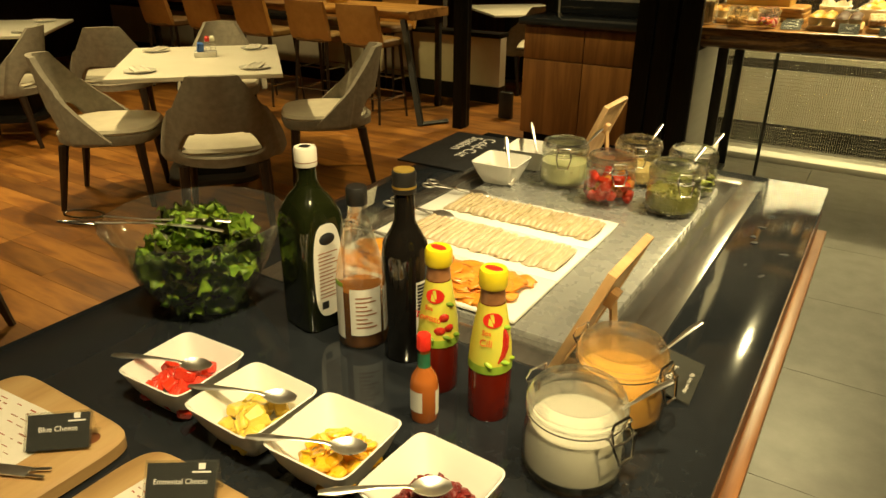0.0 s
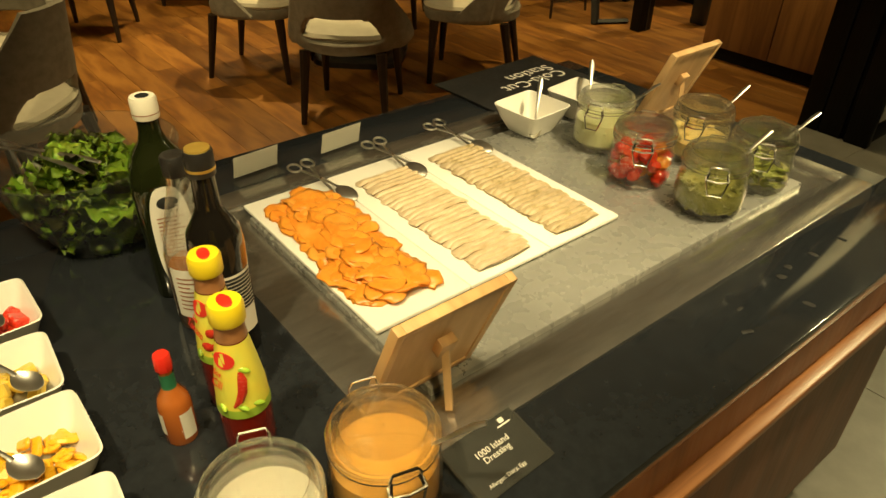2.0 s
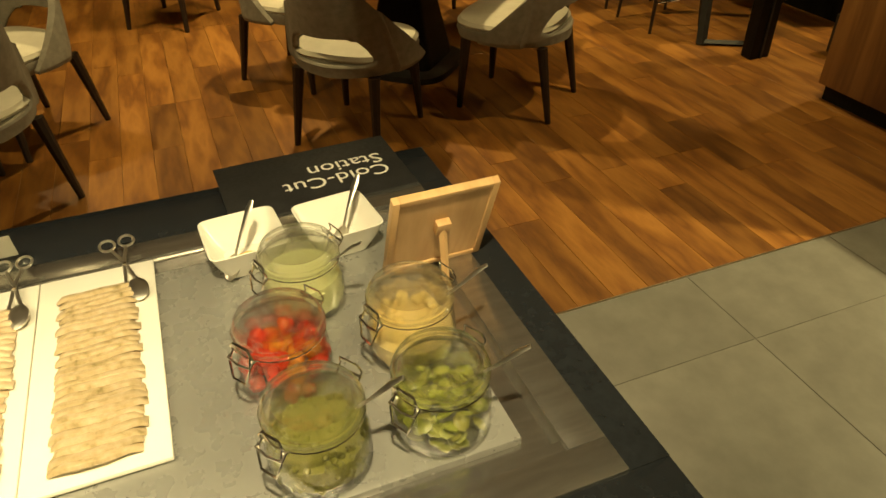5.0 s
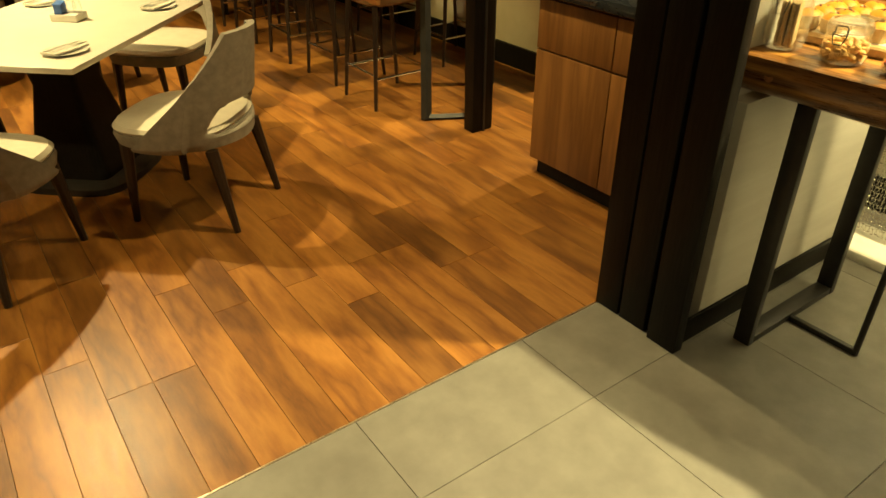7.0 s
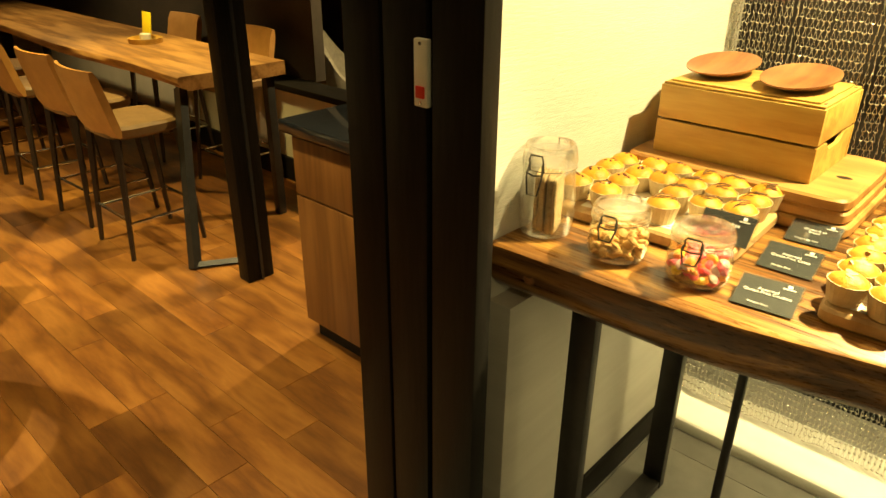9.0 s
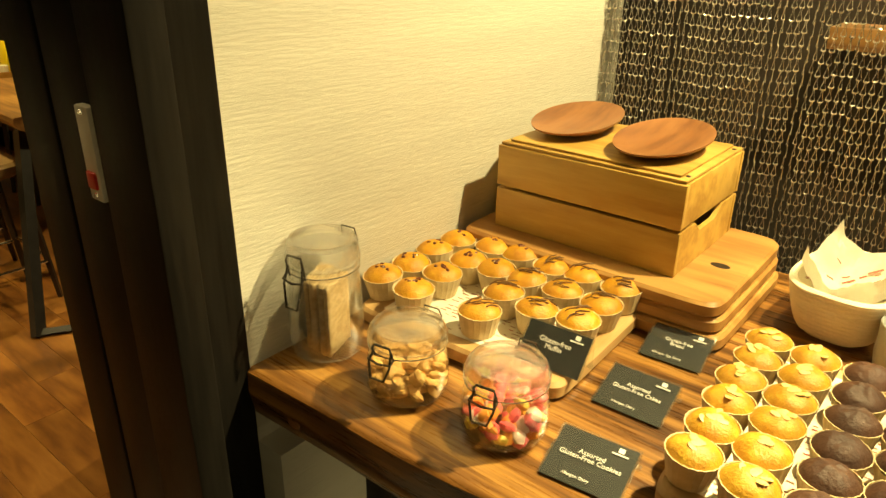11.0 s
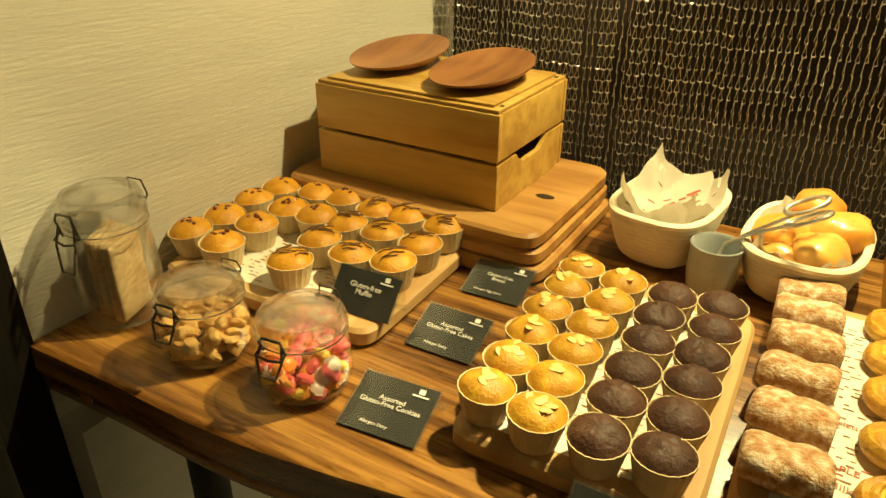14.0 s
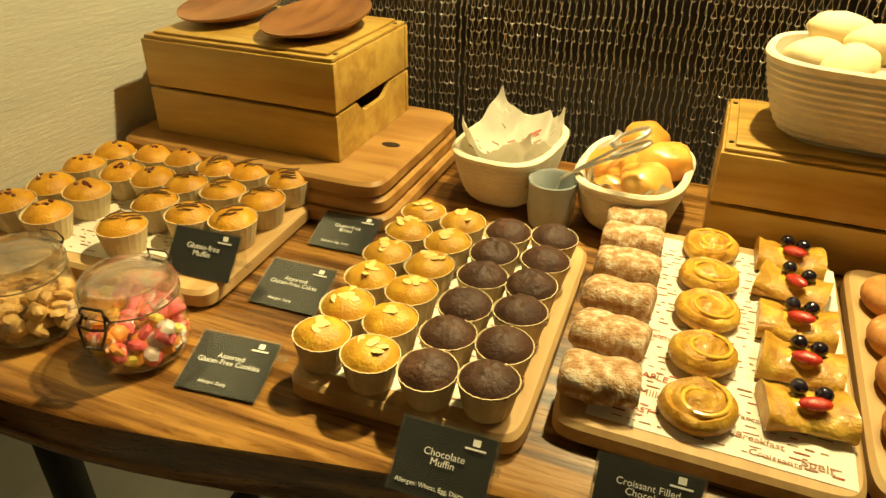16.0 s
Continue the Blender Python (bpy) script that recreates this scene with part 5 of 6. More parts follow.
part("label", label_band(fv, 0.02, 0.118, VIEW - 1.3, VIEW - 0.65), "label", vin)
part("print", join(*[label_band(fv, 0.045 + i * 0.008, 0.0475 + i * 0.008, VIEW - 0.1, VIEW + 0.75 - 0.2 * (i % 3), 8, 0.0012) for i in range(8)]), "ink", vin)
part("band", label_band(fv, 0.119, 0.127, VIEW - 1.3, VIEW - 0.65, 14, 0.001), "green_lbl", vin)

bal = thing("balsamic_bottle", "slender black glass balsamic bottle with gold-topped cap", "bottle", pose(-0.266, 0.552, CZ))
bp = [(0.035, 0), (0.0385, 0.005), (0.0385, 0.188), (0.036, 0.208), (0.023, 0.231), (0.0168, 0.246), (0.0155, 0.295)]
part("body", lathe(bp, 32), "black_glass", bal)
part("cap", lathe([(0.0185, 0.292), (0.019, 0.295), (0.019, 0.324), (0.018, 0.327)], 28), "black_metal", bal)
part("cap_band", lathe([(0.0194, 0.300), (0.0194, 0.304)], 28, False, False), "gold", bal)
part("cap_disc", lathe([(0.0165, 0.327), (0.016, 0.329)], 24), "gold", bal)
fb = at_profile(bp)
part("label", label_band(fb, 0.045, 0.15, VIEW + 0.5, VIEW + 1.9), "label", bal)
part("print", join(*[label_band(fb, 0.088 + i * 0.006, 0.092 + i * 0.006, VIEW + 0.55, VIEW + 1.85, 8, 0.0012) for i in range(10)]), "card", bal)


def sauce_bottle(m, label, title, fruit):
    th = thing("sauce_bottle", label, "bottle", m, "red sauce bottles with yellow caps")
    sp = [(0.030, 0), (0.0315, 0.005), (0.0315, 0.095), (0.029, 0.125), (0.021, 0.175), (0.0165, 0.198), (0.0165, 0.212)]
    fs = at_profile(sp)
    part("body", lathe(sp, 32), "ketchup", th)
    part("cap", lathe([(0.0200, 0.212), (0.0208, 0.214), (0.0208, 0.233), (0.0185, 0.238)], 32), "yellow_cap", th)
    part("cap_mark", moved(lathe([(0.014, 0), (0.013, 0.0006)], 18), pose(0, 0, 0.238) @ Matrix.Diagonal((1, 0.55, 1, 1))), "red_cap", th)
    part("neck_glass", lathe([(0.0188, 0.1895), (0.0176, 0.199), (0.0174, 0.211)], 24, False, False), "trim_wood", th)
    part("label", label_band(fs, 0.088, 0.188, VIEW - 2.2, VIEW + 2.2, 36), "yellow_lbl", th, "yellow and green printed label")
    part("band", label_band(fs, 0.084, 0.097, VIEW - 2.2, VIEW + 2.2, 36, 0.001), "green_lbl", th)
    badge = []
    for i in range(18):
        badge.append(2 * math.pi * i / 18)
    cz = 0.168
    part("badge", loft([[((fs(cz + 0.011 * math.sin(a)) + e) * math.cos(VIEW + 0.62 * math.cos(a)), (fs(cz + 0.011 * math.sin(a)) + e) * math.sin(VIEW + 0.62 * math.cos(a)), cz + 0.011 * math.sin(a)) for a in badge] for e in (0.0010, 0.0019)]), "red_cap", th, "red badge")
    bits = []
    if fruit:
        for u, z, s in ((0.55, 0.132, 0.012), (0.3, 0.112, 0.013), (0.8, 0.115, 0.012)):
            bits.append(ball(s, s, s * 0.95, pose((fs(z) - s * 0.75) * math.cos(VIEW + u), (fs(z) - s * 0.75) * math.sin(VIEW + u), z), 12))
    else:
        pts = [(0.75, 0.152), (0.8, 0.14), (0.72, 0.125), (0.55, 0.112), (0.3, 0.102)]
        bits.append(tube([((fs(z) - 0.001) * math.cos(VIEW + u), (fs(z) - 0.001) * math.sin(VIEW + u), z) for u, z in pts], [0.003, 0.006, 0.006, 0.005, 0.002], 8))
    part("picture", join(*bits), "strawberry", th)
    part("leaves", join(*[ball(0.010, 0.004, 0.004, pose((fs(z) - 0.001) * math.cos(VIEW + u), (fs(z) - 0.001) * math.sin(VIEW + u), z, 0, 20, 60 * u), 8) for u, z in ((0.9, 0.153), (0.6, 0.101), (-0.2, 0.1), (1.2, 0.1))]), "lettuce", th)
    for s, z, sz in ((title[0], 0.149, 0.010), (title[1], 0.134, 0.014)):
        t = part("title", words(s, sz), "red_cap", th)
        u = VIEW - 0.32
        nrm = Vector((math.cos(u), math.sin(u), 0.35)).normalized()
        x_ = Vector((-math.sin(u), math.cos(u), 0))
        r = fs(z) + 0.0022
        y_ = nrm.cross(x_)
        mm = Matrix((x_, y_, nrm)).transposed().to_4x4()
        t.matrix_basis = Matrix.Translation((r * math.cos(u), r * math.sin(u), z)) @ mm
    return th


sauce_bottle(pose(-0.172, 0.505, CZ, 0, 0, -12), "red tomato sauce bottle with yellow cap and label", ("Sos", "Tomato"), True)
sauce_bottle(pose(-0.070, 0.487, CZ, 0, 0, 0), "red chili sauce bottle with yellow cap and label", ("Sos", "Cili"), False)
tab = thing("pepper_sauce_bottle", "small pepper sauce bottle with red cap and green neck", "bottle", pose(-0.143, 0.422, CZ))
tp = [(0.0195, 0), (0.021, 0.004), (0.021, 0.062), (0.018, 0.074), (0.009, 0.09), (0.008, 0.118)]
part("body", lathe(tp, 24), "pepper", tab)
part("neck_foil", lathe([(0.0105, 0.086), (0.0092, 0.09), (0.0092, 0.113)], 20, False, False), "foil_green", tab, "green foil neck")
part("cap", lathe([(0.0105, 0.118), (0.0108, 0.12), (0.0105, 0.14), (0.009, 0.142)], 8), "red_cap", tab)
ft = at_profile(tp)
part("label", label_band(ft, 0.02, 0.055, VIEW - 1.2, VIEW - 0.1), "label", tab)
part("label", label_band(ft, 0.012, 0.055, VIEW + 0.9, VIEW + 1.8), "label", tab)


# easels that hold menus, seen from behind
def easel(m, label):
    th = thing("wooden_easel_frame", label, "frame", m, "wooden easel frames on the counter")
    w, h, t = 0.185, 0.213, 0.012
    tilt = pose(0, 0, 0.002, -23)
    part("back", moved(box(-w / 2 + 0.012, w / 2 - 0.012, 0.003, 0.009, 0.012, h - 0.012), tilt), "easel", th)
    for a in ((-w / 2, -w / 2 + 0.012, 0, h), (w / 2 - 0.012, w / 2, 0, h)):
        part("rail", moved(box(a[0], a[1], -0.003, t, a[2], a[3], 0.001), tilt), "easel", th)
    for z0 in (0, h - 0.012):
        part("rail", moved(box(-w / 2 + 0.012, w / 2 - 0.012, -0.003, t, z0, z0 + 0.012, 0.001), tilt), "easel", th)
    part("block", moved(box(-0.013, 0.013, t - 0.003, t + 0.012, h * 0.52, h * 0.66, 0.002), tilt), "easel", th)
    p = tilt @ Vector((0, t + 0.004, h * 0.6))
    part("strut", tube([p, (0, p.y + 0.012, 0.006)], 0.007, 4), "easel", th)
    return th


easel(pose(-0.035, 0.722, CZ + 0.004, 0, 0, -90), "beech easel frame standing on the steel rim of the cold well")
easel(pose(-0.437, 1.785, CZ + 0.004, 0, 0, -90), "beech easel frame standing near the far end of the well")
holder_card(pose(0.181, 0.722, CZ, 0, 0, 92), "1000 Island\nDressing", 0.12, 0.085, "Allergen: Dairy, Egg", "black 1000 Island Dressing card in a low acrylic holder", 12, 0.0125)


def plate_of(m, label):
    th = thing("serving_plate", label, "plate", m, "rectangular white serving plates")
    part("plate", join(box(-0.239, 0.239, -0.0955, 0.0955, 0.004, 0.013, 0.003), box(-0.22, 0.22, -0.08, 0.08, 0, 0.005)), "china", th)
    return th


PZ = DZ + 0.0135
for y, f in ((0.829, "salmon"), (1.021, "sliced ham"), (1.213, "herbed ham")):
    plate_of(pose(-0.391, y, DZ), "rectangular white porcelain plate under " + f)


def slice_mesh(seed, w, d):
    """A folded slice of cold meat, wavy and draped on the one below."""
    rings = []
    n = 12
    for i in range(n + 1):
        s = -1 + 2 * i / n
        y = w * s
        e = (1 - abs(s) ** 6)
        z = 0.002 + 0.007 * e + 0.0018 * noise.noise((s * 3, seed, 0))
        o = 0.0035 * noise.noise((s * 2.2, seed, 5)) - 0.010 * s * s
        rings.append([(o - d * 0.5, y, 0.0), (o - d * 0.5, y, 0.001), (o - d * 0.1, y, z * 0.75), (o + d * 0.38, y, z), (o + d * 0.5, y, z - 0.0012), (o + d * 0.5 + 0.001, y, max(0.0002, z - 0.0045)), (o + d * 0.3, y, 0.0)])
    return finish(loft(rings), "slice", 50)


for y, mat, label, n, x0, x1, w in ((1.026, "ham", "overlapping folded slices of pale ham on a plate", 26, -0.555, -0.180, 0.066), (1.216, "herb_ham", "overlapping slices of herb-crusted ham on a plate", 27, -0.555, -0.182, 0.062)):
    th = thing("ham_slices", label, "cold cuts", pose(0, y, PZ))
    random.seed(int(y * 100))
    kinds = [slice_mesh(i * 2.3 + y, w, 0.036) for i in range(5)]
    for i in range(n):
        x = x0 + (x1 - x0) * i / (n - 1)
        part("slice", kinds[i % 5], mat, th, m=pose(x, rnd(-0.004, 0.004), 0.0005 + 0.0004 * (i % 2), rnd(-2, 2), -17, rnd(-2, 2)) @ Matrix.Diagonal((1, rnd(0.94, 1.04), rnd(1.3, 1.75), 1)))


def salmon_mesh(seed):
    """A soft, slightly folded slice."""
    bm = ball(0.042, 0.030, 0.0055, None, 18, 0.4, seed)
    for v in bm.verts:
        v.co.z += 0.007 * noise.noise((v.co.x * 38, v.co.y * 38, seed))
    return finish(bm, "slice", 170)


th = thing("smoked_salmon", "heap of bright orange smoked salmon slices on a plate", "salmon", pose(0, 0.822, PZ))
random.seed(12)
kinds = [salmon_mesh(i * 3.7) for i in range(6)]
for i in range(110):
    v = (i % 22) / 21
    x = -0.555 + 0.335 * v + rnd(-0.012, 0.012)
    y = (-0.045, 0.04, -0.015, 0.02, 0.0)[i // 22] + rnd(-0.012, 0.012) + 0.008 * math.sin(v * 6)
    part("slice", kinds[i % 6], "salmon", th, m=pose(x, y, 0.002 + 0.0035 * (i // 22) + rnd(0, 0.005), rnd(-5, 5), rnd(-5, 5), rnd(0, 360)) @ Matrix.Diagonal((rnd(0.7, 1.0), rnd(0.75, 1.05), 0.9, 1)))
part("slice", ball(0.185, 0.058, 0.012, pose(-0.39, 0, 0.008), 24, 0.15), "salmon", th)


def serving_tongs(m):
    th = thing("serving_tongs", "scissor-handled steel serving tongs lying on a plate end", "tongs", m, "serving tongs beside the plates")
    ring = [(0.016 * math.cos(2 * math.pi * i / 18), 0.013 * math.sin(2 * math.pi * i / 18), 0) for i in range(18)]
    for s in (-1, 1):
        part("finger_ring", moved(tube(ring, 0.0026, 6, True), pose(-0.10, s * 0.017, 0.004)), "chrome", th)
        part("arm", tube([(-0.085, s * 0.013, 0.004), (-0.04, 0, 0.006), (0.0, -s * 0.006, 0.006), (0.03, -s * 0.012, 0.007)], [0.003, 0.0035, 0.003, 0.0035], 8, flat=0.6), "chrome", th)
    part("jaw", moved(ball(0.030, 0.019, 0.006, pose(0.045, 0.004, 0.008, 10), 14), pose(0, 0, 0)), "chrome", th)
    part("pivot", moved(lathe([(0.004, 0), (0.003, 0.003)], 10), pose(-0.03, 0, 0.008)), "wire", th)
    return th


tg = serving_tongs(pose(-0.578, 0.905, PZ + 0.006, 0, 6, 8))
for y, r in ((1.085, 4), (1.268, 10)):
    copy_thing(tg, pose(-0.578, y, PZ + 0.006, 0, 6, r))


def tent(m):
    th = thing("label_holder", "clear acrylic label holder with a blank white back", "sign", m, "acrylic label holders beside the well")
    part("back", moved(box(-0.055, 0.055, -0.001, 0.001, 0, 0.068), pose(0, 0, 0, -14)), "acrylic", th)
    part("card", moved(box(-0.052, 0.052, -0.0022, -0.0012, 0.012, 0.064), pose(0, 0, 0, -14)), "label", th)
    part("foot", box(-0.055, 0.055, -0.002, 0.03, 0, 0.002), "acrylic", th)
    part("lip", moved(box(-0.055, 0.055, 0.028, 0.030, 0, 0.010), pose(0, 0, 0)), "acrylic", th)
    return th


tn = tent(pose(-0.745, 0.817, CZ, 0, 0, -86))
copy_thing(tn, pose(-0.737, 1.023, CZ, 0, 0, -86))

sign = thing("station_sign", "black Cold-Cut Station sign lying flat on the counter end", "sign", pose(-0.825, 1.655, CZ + 0.001, 0, 0, -88))
part("board", box(-0.20, 0.20, -0.115, 0.125, 0, 0.006, 0.001), "sign", sign)
part("fold", box(-0.20, 0.20, 0.126, 0.128, 0, 0.006), "sign", sign)
t = part("title", words("Cold-Cut\nStation", 0.062, "LEFT"), "print", sign)
t.matrix_basis = pose(-0.165, 0.012, 0.0064)

G4 = "square dressing dishes at the well"
for x, y, r in ((-0.571, 1.472, 4), (-0.560, 1.645, 6)):
    d = square_dish(pose(x, y, DZ, 0, 0, r), 0.142, 0.066, "square white porcelain dish with a little yellow dressing", G4)
    part("dressing", moved(lathe([(0.026, 0.0085), (0.02, 0.0105), (0.001, 0.011)], 20), pose(0.004, 0, 0)), "custard", d)
spoon(pose(-0.575, 1.50, DZ + 0.125, 0, 52, -50), "steel spoon standing in a dressing dish", 0.14)
spoon(pose(-0.59, 1.70, DZ + 0.125, 0, 50, -45), "steel spoon standing in a dressing dish", 0.14)
random.seed(8)
for i in range(7):
    b = ball(rnd(0.006, 0.016), rnd(0.003, 0.007), 0.0005, None, 10, 0.6, i)
    lone("spill_spot", b, "stain", "small dried spill on the black stone worktop", "stain", pose(rnd(0.13, 0.23), rnd(1.0, 1.6), CZ + 0.0006, 0, 0, rnd(0, 90)), "spills on the worktop")


# ---- things on the bread buffet ----
TZ = 1.021


def serving_board(m, w, d, label, mat="pale", t=0.03, hole=False, group="wooden serving boards"):
    th = thing("serving_board", label, "board", m, group)
    p = 14
    part("board", loft([oval(w / 2 - 0.006, d / 2 - 0.006, 0, 56, p), oval(w / 2, d / 2, 0.006, 56, p), oval(w / 2, d / 2, t - 0.006, 56, p), oval(w / 2 - 0.005, d / 2 - 0.005, t, 56, p)]), mat, th)
    if hole:
        # finger hole's dark inside is painted as a flat disc, board stays solid
        part("hole", moved(lathe([(0.018, t + 0.0003), (0.001, t + 0.0004)], 24), pose(w / 2 - 0.055, -0.02, 0) @ Matrix.Diagonal((1, 0.62, 1, 1))), "leg_wood", th)
    return th


serving_board(pose(-0.527, 4.615, TZ, 0, 0, 2), 0.41, 0.335, "wooden serving board under gluten-free muffins")
serving_board(pose(0.005, 4.573, TZ, 0, 0, 1.5), 0.285, 0.43, "wooden serving board under rows of muffins")
serving_board(pose(0.328, 4.648, TZ, 0, 0, 0), 0.32, 0.475, "wooden serving board under rows of pastries")
serving_board(pose(0.625, 4.66, TZ, 0, 0, -1), 0.26, 0.45, "wooden serving board under sugared doughnuts")
BZ = TZ + 0.0303
paper_sheet(pose(-0.535, 4.61, BZ, 0, 0, 4), 0.30, 0.27, 21, "printed paper lining under the gluten-free muffins")
paper_sheet(pose(0.0, 4.57, BZ, 0, 0, 2), 0.23, 0.37, 22, "printed paper lining under the muffins")
paper_sheet(pose(0.345, 4.645, BZ, 0, 0, -1), 0.27, 0.43, 23, "printed greaseproof paper lining under the pastries")
for s, x, y, sz in (("MAPLE", 0.265, 4.52, 0.014), ("TOAST", 0.255, 4.46, 0.012), ("Breakfast", 0.385, 4.46, 0.013), ("Croissants", 0.40, 4.44, 0.012), ("Spelt", 0.44, 4.445, 0.016), ("Omelette", 0.262, 4.60, 0.012), ("Milk", 0.268, 4.49, 0.015), ("Pancakes", 0.38, 4.49, 0.011)):
    t = lone("printed_word", words(s, sz), "ink_red" if s.isupper() else "ink", "word printed on the pastry paper", "print", pose(x, y, BZ + 0.0022, 0, 0, -3), "words on the pastry paper")


def cup_mesh(r0, r1, h):
    n = 44
    rings = []
    for r, z, s in ((r0, 0, 1), (r1, h, 1), (r1 - 0.0012, h, 1), (r0 - 0.0012, 0.0015, 1)):
        rings.append([((r + (0.0004 if i % 2 else -0.0004)) * math.cos(2 * math.pi * i / n), (r + (0.0004 if i % 2 else -0.0004)) * math.sin(2 * math.pi * i / n), z) for i in range(n)])
    return finish(loft(rings, True, False), "paper_cup", 20)


def dome_mesh(r, h, z0, seed, crack=0.0):
    bm = bmesh.new()
    nr, n = 8, 28
    rings = []
    for i in range(nr):
        q = 1 - i / nr
        ring = []
        for j in range(n):
            a = 2 * math.pi * j / n
            x, y = math.cos(a) * q, math.sin(a) * q
            z = z0 + h * max(0, 1 - q ** 2.4) ** 0.8 + h * 0.14 * noise.noise((x * 1.6, y * 1.6, seed)) * (1 - q ** 4) + h * crack * noise.noise((x * 5, y * 5, seed + 3)) * (1 - q ** 3)
            rr = r * (1 + 0.08 * noise.noise((math.cos(a) * 1.5, math.sin(a) * 1.5, seed)))
            ring.append((x * rr, y * rr, z))
        rings.append(ring)
    return finish(loft(rings, False, True), "cake", 70)


cupm = cup_mesh(0.0262, 0.0346, 0.040)
gold_d = [dome_mesh(0.0332, 0.0170, 0.0375, i * 4.1, 0.05) for i in range(5)]
choc_d = [dome_mesh(0.0332, 0.0185, 0.0375, i * 5.3 + 1, 0.2) for i in range(5)]


def dome_z(x, y):
    q = min(1, math.hypot(x, y) / 0.031)
    return 0.0375 + 0.0170 * max(0, 1 - q ** 2.4) ** 0.8


flake = finish(ball(0.0082, 0.0054, 0.0008, None, 8), "almond_flake")
bit = finish(ball(0.0042, 0.0034, 0.003, None, 8, 0.5, 2), "fruit_bit")
streak = finish(tube([(-0.012, 0, 0), (-0.004, 0.002, 0.0016), (0.005, -0.001, 0.0016), (0.012, 0.001, 0)], 0.0011, 6), "streak")


def muffin(m, kind, seed, label, group):
    random.seed(seed)
    th = thing("muffin", label, "muffin", m, group)
    part("paper_cup", cupm, "cup_paper", th, "pleated cream paper cup")
    d = (choc_d if kind == "choco" else gold_d)[seed % 5]
    if kind == "choco":
        part("cake", d, "choco", th)
    else:
        me = d if not d.materials or d.materials[0] == M[kind] else d.copy()
        if me is not d:
            me.materials.clear()
        part("cake", me, kind, th)
    top, mat, n = {"almond": (flake, "nut", 6), "cake": (None, None, 0), "choco": (None, None, 0)}[kind]
    if kind == "cake":
        top, mat, n = (bit, "raisin", 6) if "fruit" in label else (streak, "streak", 7)
    nm = {"almond": "almond_flake", "cake": "fruit_bit" if top is bit else "streak"}.get(kind, "")
    for i in range(n):
        a, q = rnd(0, 6.283), rnd(0.0, 0.016) if top is not streak else rnd(0.002, 0.02)
        x, y = q * math.cos(a), q * math.sin(a)
        part(nm, top, mat, th, m=pose(x, y, dome_z(x, y) + (0.0006 if kind == "almond" else -0.0006 if top is bit else 0.0008), -y * 900, x * 900, rnd(0, 180) if top is not streak else rnd(20, 70)))
    return th


GF = "gluten-free muffins on the board"
rows_gf = ((-0.711, (4.508, 4.577, 4.652, 4.722)), (-0.636, (4.500, 4.580, 4.659, 4.735)), (-0.572, (4.662, 4.745)), (-0.502, (4.512, 4.591, 4.661, 4.738)), (-0.435, (4.578, 4.663, 4.743)), (-0.362, (4.594, 4.666, 4.743)))
k = 0
for x, ys in rows_gf:
    for y in ys:
        k += 1
        fruit = x < -0.56
        muffin(pose(x + rnd(-0.003, 0.003), y - 0.004, BZ + 0.002, rnd(-4, 4), rnd(-4, 4), rnd(0, 360) if fruit else rnd(-20, 20)) @ Matrix.Diagonal((1.06, 1.06, 1.02, 1)), "cake", k, "golden gluten-free muffin topped with dried " + "fruit" if fruit else "golden gluten-free muffin with chocolate streaks", GF)
for c, x in enumerate((-0.103, -0.036, 0.036, 0.104)):
    for r in range(6):
        k += 1
        y = 4.392 + r * 0.0655 + (0.006 if c in (0, 3) else -0.002)
        muffin(pose(x - 0.0015 * r + rnd(-0.002, 0.002), y + rnd(-0.002, 0.002), BZ + 0.002, rnd(-3, 3), rnd(-3, 3), rnd(0, 360)), "almond" if c < 2 else "choco", k,
               "golden muffin topped with flaked almonds" if c < 2 else "dark chocolate muffin with cracked top", "almond muffins in rows" if c < 2 else "chocolate muffins in rows")


# pastries
def croissant_mesh(seed):
    rings = []
    for i in range(15):
        v = -1 + 2 * i / 14
        x = 0.044 * v
        e = (1 - abs(v) ** 8)
        row = []
        for j in range(18):
            a = 2 * math.pi * j / 18
            c, s = math.cos(a), math.sin(a)
            ry = 0.036 * abs(c) ** 0.75 * (1 if c > 0 else -1) * (0.85 + 0.15 * e)
            rz = 0.022 * abs(s) ** 0.8 * (1 if s > 0 else -1)
            b = 1 + 0.16 * noise.noise((v * 2.4, c * 2, s * 2 + seed))
            row.append((x, ry * b, 0.022 + rz * b * (0.7 + 0.3 * e)))
        rings.append(row)
    return finish(loft(rings), "pastry", 60)


def swirl_mesh(seed):
    rings = []
    n = 40
    for q, z in ((0.72, 0.0), (0.93, 0.004), (1.0, 0.012), (0.96, 0.020), (0.88, 0.0245), (0.80, 0.0235), (0.72, 0.022), (0.62, 0.0265), (0.52, 0.0275), (0.44, 0.025), (0.34, 0.0265), (0.22, 0.030), (0.1, 0.031)):
        ring = []
        for j in range(n):
            a = 2 * math.pi * j / n
            k_ = q * (1 - 0.085 * ((a / 6.283) if 0.2 < q < 0.95 else 0)) * (1 + 0.05 * noise.noise((math.cos(a), math.sin(a), seed)))
            ring.append((0.042 * k_ * math.cos(a), 0.040 * k_ * math.sin(a), max(0, z + 0.003 * noise.noise((3 * math.cos(a) * q, 3 * math.sin(a) * q, seed + 2)) * (z > 0.01))))
        rings.append(ring)
    return finish(loft(rings), "pastry", 50)


